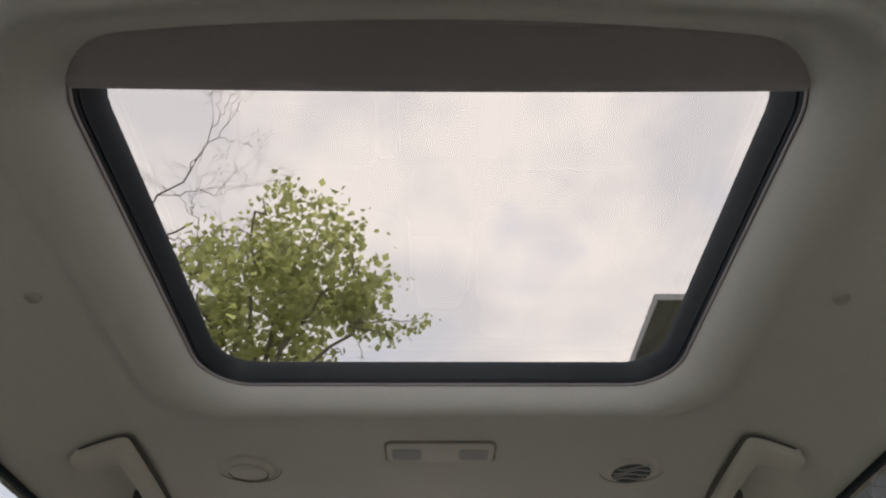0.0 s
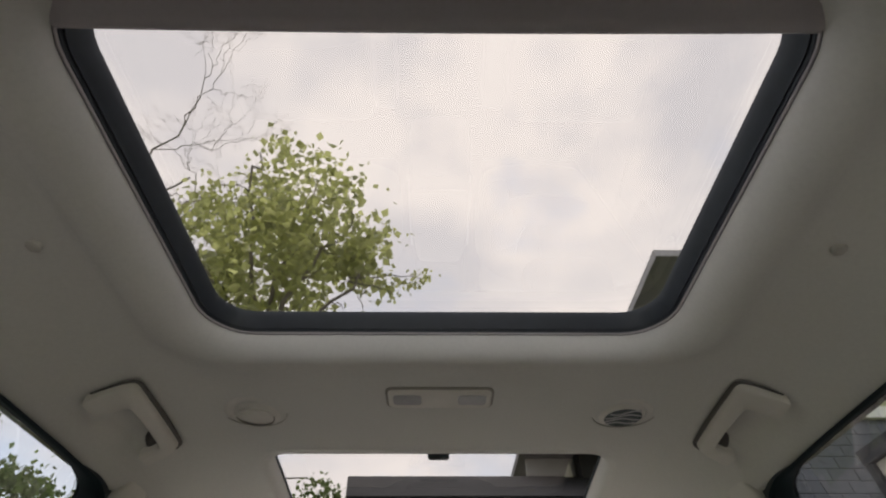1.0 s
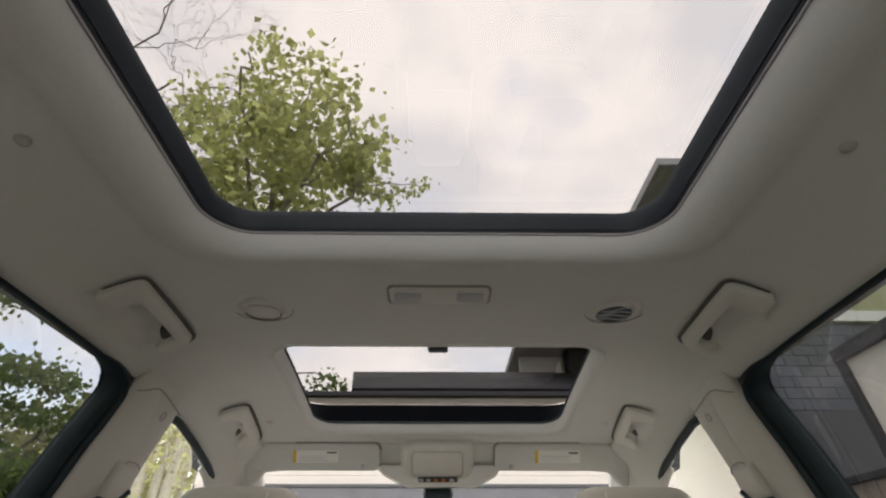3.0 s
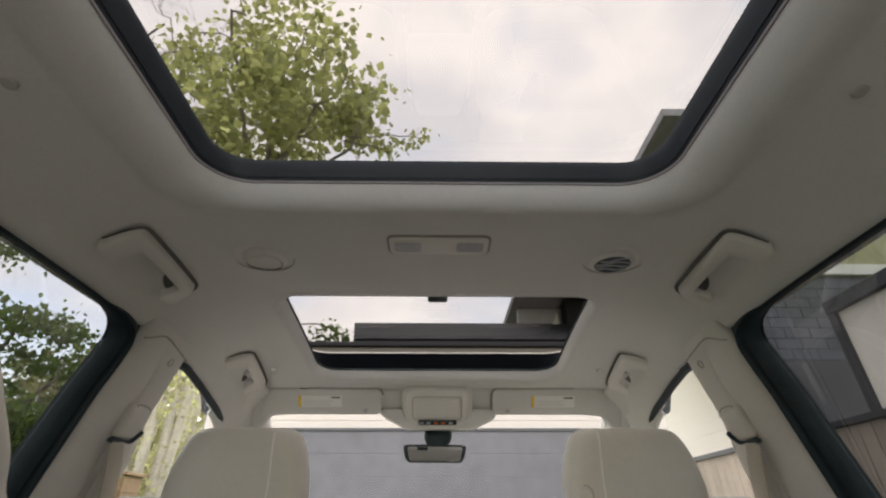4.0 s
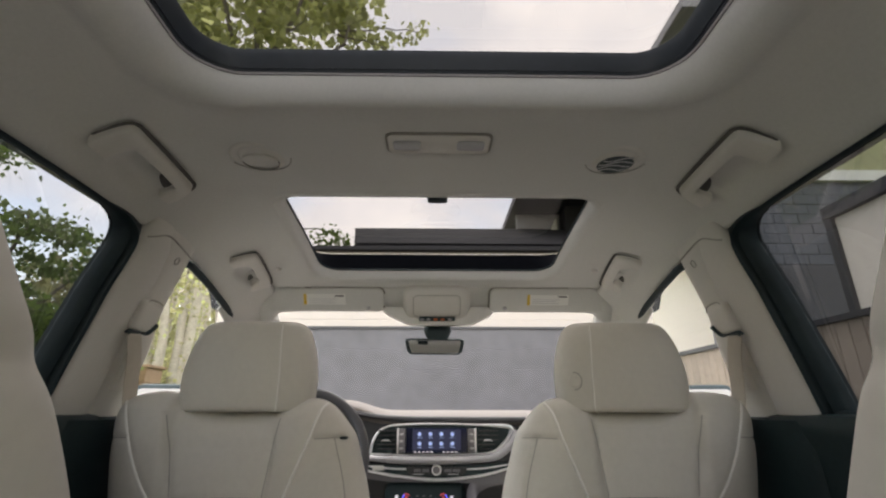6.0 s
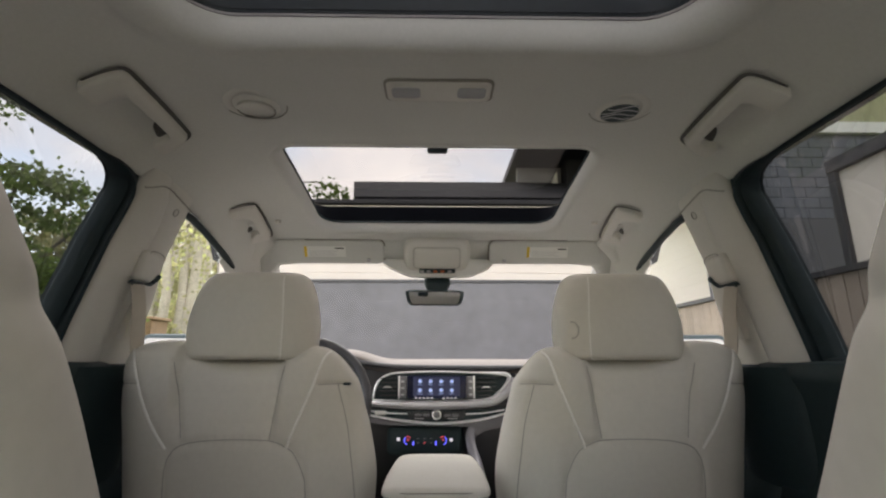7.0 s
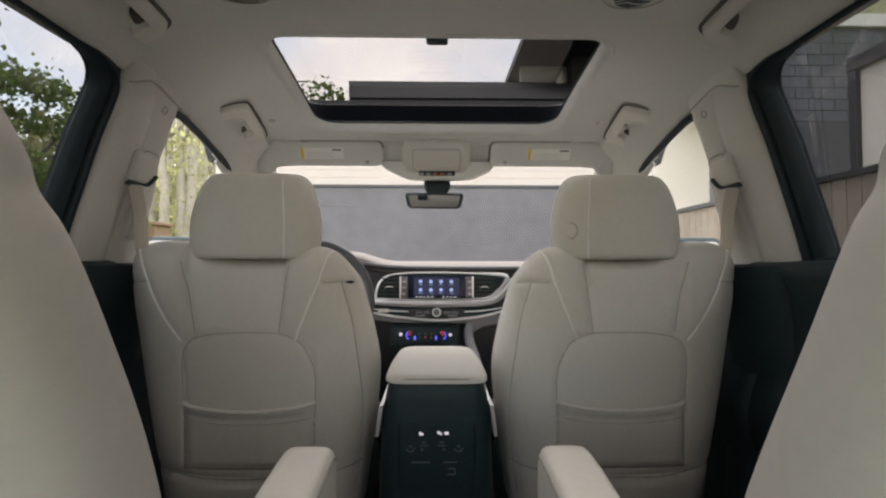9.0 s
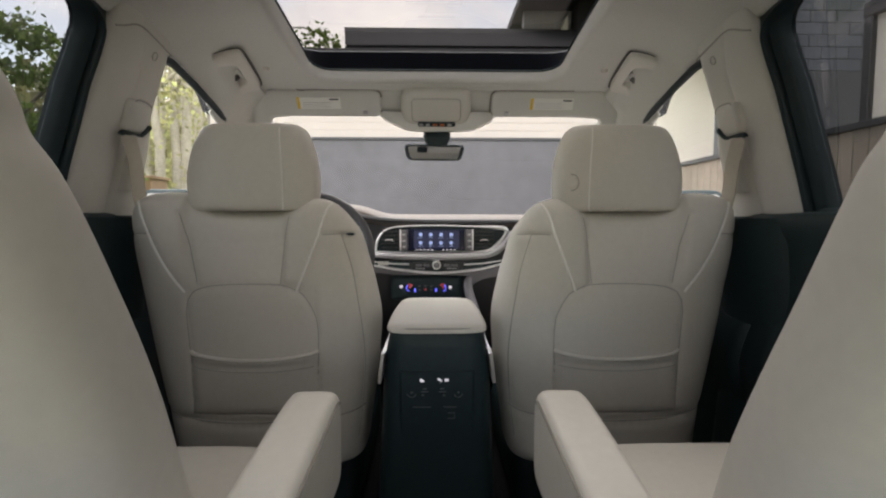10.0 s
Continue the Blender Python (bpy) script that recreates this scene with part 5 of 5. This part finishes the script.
for s in (-1, 1):
    part("side_trim", loft([[Vector((s * (x + dx), y, z)) for dx, y in ((0, 0.925), (0.007, 0.928), (0.007, 1.22), (0, 1.22))] for z, x in ((0.872, 0.112), (0.89, 0.110), (0.915, 0.107), (0.932, 0.104))]), CHROME, con, "bright side strip")
rear = part("rear_panel", loft([[Vector((x, y, z)) for x, y in ((-0.075, 0.918), (-0.070, 0.9135), (0.070, 0.9135), (0.075, 0.918))] for z, k in ((0.70, 0), (0.80, 0), (0.90, 0))]), BLACK, con, "glossy black rear control panel", smooth=False)
yb = 0.9115
for x, z, w, h, mat in ((-0.031, 0.883, 0.005, 0.006, GLOW_WHITE), (-0.027, 0.8815, 0.004, 0.003, GLOW_WHITE), (0.004, 0.885, 0.005, 0.004, GLOW_WHITE), (0.008, 0.882, 0.004, 0.004, GLOW_WHITE), (0.019, 0.8835, 0.008, 0.005, GLOW_WHITE),
                        (-0.024, 0.860, 0.015, 0.0014, STACK_GREY), (0.010, 0.860, 0.015, 0.0014, STACK_GREY), (-0.024, 0.866, 0.008, 0.0018, STACK_GREY), (0.010, 0.866, 0.008, 0.0018, STACK_GREY), (-0.028, 0.853, 0.005, 0.003, STACK_GREY), (0.014, 0.853, 0.005, 0.003, STACK_GREY),
                        (-0.030, 0.829, 0.036, 0.0014, STACK_GREY), (0.026, 0.829, 0.026, 0.0014, STACK_GREY), (0.028, 0.817, 0.014, 0.0014, STACK_GREY), (0.028, 0.806, 0.014, 0.0014, STACK_GREY), (0.035, 0.8115, 0.0014, 0.012, STACK_GREY)):
    part("control", rbox(x - w / 2, x + w / 2, yb, 0.9145, z - h / 2, z + h / 2, 0.0), mat, rear, smooth=False)
for x in (-0.050, 0.042):
    dial = part("dial", tube([(x + 0.0085 * math.cos(t), yb, 0.858 + 0.0085 * math.sin(t)) for t in np.linspace(math.pi * 1.08, math.pi * 1.92, 14)], 0.0010, 6, up=(0, 1, 0)), STACK_GREY, rear, "round dial")
    part("mark", rbox(x - 0.002, x + 0.002, yb, 0.9145, 0.857, 0.860, 0.0), STACK_GREY, dial)

# door mirrors outside
for s in (-1, 1):
    dm = thing("door_mirror", (s * 0.95, 1.72, 1.2), "black door mirror outside the front window", "mirror", "door mirrors")
    tilt = Matrix.Translation((s * 0.945, 1.74, 1.236)) @ pose(0, 0, 0, 0, 0, -s * 12) @ pose(0, 0, 0, 9, 0, 0)
    out = round_rect(-0.11, 0.11, -0.070, 0.070, 0.03)
    part("housing", turned(loft([[Vector((x, y0, z)) for x, z in offset_loop(out, d)] for d, y0 in ((-0.05, 0.09), (-0.012, 0.06), (0, 0.02), (0, -0.005), (-0.006, -0.010))]), tilt), RUBBER, dm)
    part("glass", turned(loft([[Vector((x, y0, z)) for x, z in offset_loop(out, d)] for d, y0 in ((-0.012, -0.008), (-0.012, -0.0125))]), tilt), MIRROR, dm, "mirror glass", smooth=False)
    part("arm", tube([(s * 0.78, 1.76, 1.16), (s * 0.87, 1.75, 1.17)], 0.025, 10), CARPAINT, dm)

# ---- outside ----
ground = part("ground", grid(lambda u, v: Vector((-400 + 800 * u, -400 + 800 * v, 0.0)), 8, 8), GRASS, None, smooth=False, fix=False)
tagged(ground, "grass and earth ground round the parked car", "ground", kind="structure")
# Driveway is out of view; its dark grey keeps bounce off the headliner.
drive = part("road", rbox(-5.5, 3.7, -14, 7.0, 0.0, 0.03, 0.0), CONCRETE, None, smooth=False)
tagged(drive, "unseen grey driveway in front of the garage, dark to limit bounced light", "driveway", kind="structure")


def leaves(centres, count, spread, size, seed, droop=0.3):
    """Vertices and faces of many folded leaves, in clumps round the centres."""
    rng = np.random.default_rng(seed)
    c = np.repeat(np.asarray(centres, float), count, axis=0)
    n = len(c)
    p = c + rng.normal(0, 1, (n, 3)) * np.array(spread)
    d = rng.normal(0, 1, (n, 3))
    d[:, 2] -= droop
    d /= np.linalg.norm(d, axis=1)[:, None]
    w = np.cross(d, rng.normal(0, 1, (n, 3)))
    w /= np.linalg.norm(w, axis=1)[:, None]
    up = np.cross(w, d)
    s = size * rng.uniform(0.6, 1.3, n)[:, None]
    # a leaf of five points, folded along its rib
    verts = np.stack([p, p + d * s * 0.45 + w * s * 0.42 + up * s * 0.10, p + d * s, p + d * s * 0.45 - w * s * 0.42 + up * s * 0.10], axis=1).reshape(-1, 3)
    faces = [f for k in range(n) for f in ((4 * k, 4 * k + 1, 4 * k + 2), (4 * k, 4 * k + 2, 4 * k + 3))]
    return verts, faces


def limb(a, b, r0, r1, rng, wobble=0.12, n=9):
    a, b = Vector(a), Vector(b)
    length = (b - a).length
    pts, rad = [], []
    off = Vector((0, 0, 0))
    for k in range(n):
        u = k / (n - 1)
        if 0 < k < n - 1:
            off = off * 0.6 + Vector(rng.normal(0, wobble * length / n, 3))
        pts.append(a.lerp(b, u) + off * (1 if k < n - 1 else 0) + Vector((0, 0, 0.04 * length * math.sin(math.pi * u))))
        rad.append(r0 + (r1 - r0) * u ** 0.8)
    return pts, rad


def tree(base, fork, ends, centres, count, spread, size, bark, leaf, label, seed, trunk_r=0.16):
    rng = np.random.default_rng(seed)
    t = thing("tree", base, label, "tree", "trees")
    bm = bmesh.new()
    pts, rad = limb(base, fork, trunk_r, trunk_r * 0.6, rng, 0.05)
    tube(pts, rad, 10, bm=bm)
    for e in ends:
        pts, rad = limb(fork, e, trunk_r * 0.42, 0.02, rng, 0.25, 10)
        tube(pts, rad, 7, bm=bm)
        for k in (4, 6, 8):
            q = pts[k] + Vector(rng.normal(0, 0.4, 3))
            p2, r2 = limb(pts[k], q, rad[k] * 0.6, 0.008, rng, 0.3, 6)
            tube(p2, r2, 5, bm=bm)
    part("trunk", bm, bark, t, "grey-brown trunk and limbs")
    if count:
        v, f = leaves(centres, count, spread, size, seed + 1)
        raw("crown", v, f, leaf, t, "")
    return t


def clump_points(centre, radii, n, seed, hollow=0.35):
    rng = np.random.default_rng(seed)
    out = []
    while len(out) < n:
        q = rng.uniform(-1, 1, 3)
        r = np.linalg.norm(q)
        if hollow < r < 1.0:
            out.append(tuple(np.array(centre) + q * np.array(radii) * rng.uniform(0.85, 1.06)))
    return out


# the maple that shows through the glass roof
crown = [(-3.95 + 2.45 * x, 7.2 + 1.7 * y, 9.0 + 4.1 * z) for x, y, z in clump_points((0, 0, 0), (1.04, 1, 1), 165, 3, 0.25) if z > -0.85]
crown = [(x - 0.12 * max(0.0, z - 11), y, z) for x, y, z in crown] + clump_points((-1.55, 7.0, 8.5), (0.5, 0.4, 1.1), 10, 4, 0.0)
maple = tree((-3.15, 7.3, 0.0), (-3.5, 7.3, 5.0), [(-5.6, 7.6, 10.8), (-5.0, 6.8, 12.6), (-3.5, 7.6, 12.4), (-2.2, 7.0, 10.6), (-1.7, 7.0, 8.4), (-4.9, 6.4, 8.2), (-2.6, 7.8, 7.2)],
     crown, 36, (0.27, 0.27, 0.22), 0.20, BARK, LEAF, "green maple in full leaf beside the driveway", 11)
v, f = leaves([(-0.42, 7.0, 7.95), (-0.34, 7.0, 8.02), (-0.95, 7.0, 7.55), (-1.05, 7.0, 7.75), (-0.75, 7.0, 7.85)], 22, (0.11, 0.11, 0.09), 0.12, 77)
raw("twigs_in_leaf", v, f, LEAF, maple)
v, f = leaves([(-1.70, 7.0, 3.90), (-1.56, 7.1, 3.82), (-1.88, 6.9, 3.80), (-1.46, 7.0, 3.74), (-1.7, 7.0, 3.70), (-2.0, 7.0, 3.65), (-1.62, 7.0, 3.60)], 34, (0.08, 0.08, 0.06), 0.075, 78)
raw("twigs_in_leaf", v, f, LEAF_DARK, maple)
bm_t = bmesh.new()
for a, e in (((-1.9, 7.0, 8.0), (-0.38, 7.0, 7.97)), ((-1.9, 7.0, 7.9), (-0.95, 7.0, 7.56)), ((-3.5, 7.3, 4.0), (-1.7, 7.0, 3.9))):
    p_, r_ = limb(a, e, 0.022, 0.008, np.random.default_rng(9), 0.1, 8)
    tube(p_, r_, 6, bm=bm_t)
part("branch", bm_t, BARK, maple)
# a bare tree beyond it
bare = thing("tree", (-11.6, 7.0, 0.0), "bare grey tree with fine leafless twigs", "tree", "trees")
rng_b = np.random.default_rng(21)
bm_b = bmesh.new()


def grow(a, d, length, r, level):
    pts, rad = limb(a, Vector(a) + d * length, r, max(r * 0.6, 0.005), rng_b, 0.34, 7)
    if pts[-1].x > -7.2 or pts[-1].x < -16:
        return
    tube(pts, rad, 5 if level > 2 else 8, bm=bm_b)
    if level >= 7:
        return
    for k in range(3):
        nd = (d + Vector(rng_b.normal(0, 0.42, 3)) + Vector((0, 0, 0.08))).normalized()
        grow(pts[-1] if k < 2 else pts[4], nd, length * rng_b.uniform(0.55, 0.78), r * 0.5, level + 1)


grow((-11.6, 7.0, 0.0), Vector((0.10, 0, 1)).normalized(), 8.0, 0.18, 0)
part("branches", bm_b, BARK, bare, "", fix=False)
# leafy trees on the wooded side
tree((-7.2, 7.4, 0.0), (-7.0, 7.2, 2.2), [(-6.2, 6.6, 4.0), (-8.4, 8.0, 4.4), (-6.4, 8.4, 3.6), (-7.8, 5.8, 3.4)],
     clump_points((-7.0, 7.4, 2.2), (1.5, 2.8, 1.0), 62, 31, 0.0) + [(-6.3, 7.6, 4.0), (-6.5, 7.3, 4.15), (-6.2, 7.1, 3.9), (-6.4, 6.8, 3.95), (-6.3, 6.5, 3.8), (-6.4, 8.0, 3.6), (-6.6, 7.9, 4.1), (-6.2, 5.4, 4.6), (-6.3, 5.8, 4.65), (-6.3, 5.0, 4.55), (-6.5, 7.0, 3.5), (-6.4, 7.5, 3.4)], 150, (0.27, 0.27, 0.085), 0.100, BARK, LEAF_DARK, "dark green leafy tree beside the drive", 35, 0.11)
rng_w = np.random.default_rng(50)
for k in range(22):
    y = 11.5 + rng_w.uniform(0, 8)
    x = -y * (0.39 + 0.0135 * k) - 0.2
    h = rng_w.uniform(5.0, 7.5)
    b = (x, y, 0.0)
    tree(b, (x + rng_w.normal(0, 0.15), y, h * 0.75), [(x + rng_w.normal(0, 0.6), y + rng_w.normal(0, 0.6), h) for _ in range(3)],
         clump_points((x, y, h * 0.62), (1.2, 1.2, h * 0.36), 10, 60 + k, 0.0), 20, (0.30, 0.30, 0.30), 0.13, PALE_BARK, LEAF_YELLOW if k % 3 else LEAF, "slim pale-barked tree with yellow-green leaves", 70 + k, 0.15)
# undergrowth and far woods
v, f = leaves(np.concatenate([np.stack([rng_w.uniform(-26, -6.5, 420), rng_w.uniform(9, 30, 420), rng_w.uniform(0.2, 4.0, 420)], 1), np.stack([-25 * rng_w.uniform(0.36, 0.80, 420), rng_w.uniform(22, 28, 420), rng_w.uniform(2.5, 9.0, 420)], 1), np.stack([rng_w.uniform(-22, -13, 260), rng_w.uniform(-12, 14, 260), rng_w.uniform(0.3, 3.6, 260)], 1)]), 34, (0.5, 0.5, 0.4), 0.28, 51)
wood = raw("woodland", v, f, LEAF_YELLOW, None)
tagged(wood, "yellow-green woodland beyond the driveway", "woodland", kind="stuff")

# the garage house in front of the car
house = thing("house", (0.2, 7.0, 0.0), "cream house with a dark grey garage door and shingled roof", "house", "houses")
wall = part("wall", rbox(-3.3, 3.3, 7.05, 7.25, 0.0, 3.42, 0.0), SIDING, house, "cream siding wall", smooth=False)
for k in range(9):
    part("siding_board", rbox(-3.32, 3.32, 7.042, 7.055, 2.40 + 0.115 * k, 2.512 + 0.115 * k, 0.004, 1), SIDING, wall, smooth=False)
door = part("garage_door", rbox(-2.95, 2.95, 6.99, 7.045, 0.02, 2.37, 0.004, 1), GARAGE, house, "dark grey garage door", smooth=False)
for k in range(8):
    part("panel", rbox(-2.94, 2.94, 6.984, 6.995, 0.04 + 0.29 * k, 0.3285 + 0.29 * k, 0.001, 1), GARAGE, door, smooth=False)
part("lintel", rbox(-3.0, 3.0, 6.96, 7.04, 2.36, 2.40, 0.004, 1), DARKTRIM, house, smooth=False)
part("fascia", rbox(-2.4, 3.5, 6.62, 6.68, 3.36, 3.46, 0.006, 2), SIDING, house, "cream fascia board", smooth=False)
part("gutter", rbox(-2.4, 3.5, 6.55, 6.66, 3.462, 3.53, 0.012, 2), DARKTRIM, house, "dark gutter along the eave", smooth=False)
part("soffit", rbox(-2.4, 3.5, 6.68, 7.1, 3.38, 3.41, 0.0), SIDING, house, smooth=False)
hip = [(-1.22, 6.6, 3.52), (3.6, 6.6, 3.52), (3.6, 9.4, 4.87), (-1.75, 9.4, 4.87)]
roof_ = part("roof", loft([[Vector(p) for p in hip], [Vector((x, y, z + 0.06)) for x, y, z in hip]]), SHINGLE, house, "dark grey shingled roof", smooth=False)
for k in range(9):
    y0, y1 = 6.58 + 0.31 * k, 6.58 + 0.31 * k + 0.33
    z0 = 3.59 + (y0 - 6.6) * 0.482
    part("shingle_row", loft([[Vector((-1.24 - 0.19 * (y0 - 6.6), y0, z0 + dz)), Vector((3.6, y0, z0 + dz)), Vector((3.6, y1, z0 + 0.159 + dz - 0.0025)), Vector((-1.24 - 0.19 * (y1 - 6.6), y1, z0 + 0.159 + dz - 0.0025))] for dz in (0.0, 0.0015)]), SHINGLE, roof_, smooth=False)
# taller part behind, under its own deep eave
part("upper_wall", rbox(1.75, 4.9, 9.45, 9.6, 4.0, 5.3, 0.0), TAUPE, house, "taupe upper wall", smooth=False)
part("upper_eave", rbox(1.60, 5.0, 6.6, 12.0, 5.30, 5.46, 0.01, 1), DARKTRIM, house, "deep dark eave", smooth=False)
part("gable_return", loft([[Vector((2.24, y, 4.45)), Vector((2.60, y, 4.45)), Vector((2.55, y, 5.12))] for y in (9.20, 9.44)]), WHITE, house, "white gable end", smooth=False)
part("dark_wall", rbox(2.70, 4.9, 9.0, 9.44, 4.0, 5.3, 0.0), DARKTRIM, house, smooth=False)

# the neighbouring house beside the car
side_house = thing("house", (5.3, 9.0, 0.0), "cream house wall with a deep grey eave", "house", "houses")
wl_ = part("wall", rbox(5.2, 5.45, 7.75, 18.0, 0.0, 7.48, 0.0), LIFTED_SIDING, side_house, "cream siding wall", smooth=False)
for k in range(26):
    part("siding_board", rbox(5.194, 5.202, 7.74, 18.0, 1.9 + 0.20 * k, 2.099 + 0.20 * k, 0.0015, 1), LIFTED_SIDING, wl_, smooth=False)
part("eave", rbox(4.0, 8.0, 5.87, 14.0, 7.48, 7.66, 0.01, 1), TAUPE, side_house, "deep grey eave", smooth=False)
shed = thing("house", (3.9, 0.0, 0.0), "low cream outbuilding with dark trim", "house", "houses")
part("wall", rbox(3.90, 4.15, -4.0, 4.20, 0.0, 3.02, 0.0), TAN, shed, "cream wall", smooth=False)
part("dark_trim", rbox(3.84, 4.2, -4.05, 4.25, 3.00, 3.13, 0.006, 1), DARKTRIM, shed, "dark roof edge", smooth=False)
part("corner_trim", rbox(3.85, 3.93, 4.17, 4.25, 0.0, 3.02, 0.006, 1), DARKTRIM, shed, "dark corner board", smooth=False)
far = thing("house", (6.5, 7.0, 0.0), "grey stone-clad house with a white band and olive upper storey", "house", "houses")
fw = part("wall", rbox(4.32, 10.0, 7.05, 7.25, 0.0, 4.90, 0.0), GARAGE, far, "dark grey wall", smooth=False)
part("white_band", rbox(4.32, 10.0, 6.98, 7.1, 4.90, 5.10, 0.006, 1), WHITE, far, "white band", smooth=False)
part("upper_wall", rbox(4.32, 10.0, 7.05, 7.25, 5.10, 7.0, 0.0), OLIVE, far, "olive siding", smooth=False)
stone = rbox(0, 0.40, 0, 0.05, 0, 0.17, 0.008, 1)
bmesh.ops.recalc_face_normals(stone, faces=stone.faces)
stone_mesh = bpy.data.meshes.new("stone")
stone.to_mesh(stone_mesh)
stone.free()
stone_mesh.materials.append(BRICK)
rng_s = np.random.default_rng(8)
for r_ in range(8):
    for c_ in range(13):
        o = new("stone", stone_mesh)
        o.parent = fw
        o.location = (4.35 + 0.407 * c_ + 0.2 * (r_ % 2) - 6.5, 7.040 + rng_s.uniform(-0.004, 0.004) - 7.0, 3.42 + 0.176 * r_)
fence = thing("fence", (3.78, 4.0, 0.0), "weathered wooden board fence beside the drive", "fence")
part("rail", rbox(3.72, 3.80, -2.0, 12.0, 2.00, 2.06, 0.004, 1), DARKTRIM, fence, "dark top rail", smooth=False)
for k in range(90):
    part("board", rbox(3.76, 3.785, -2.0 + 0.155 * k, -1.855 + 0.155 * k, 0.0, 2.01, 0.003, 1), FENCE, fence, smooth=False)
hut = thing("wooden_hut", (-6.05, 10.15, 0.0), "small brown wooden hut at the edge of the wood", "hut")
for k in range(7):
    part("plank", rbox(-6.25, -5.9, 9.85, 10.45, 0.29 * k, 0.285 + 0.29 * k, 0.01, 1), HUTWOOD, hut, smooth=False)
part("roof", rbox(-6.3, -5.85, 9.8, 10.5, 2.03, 2.09, 0.01, 1), HUTWOOD, hut, smooth=False)
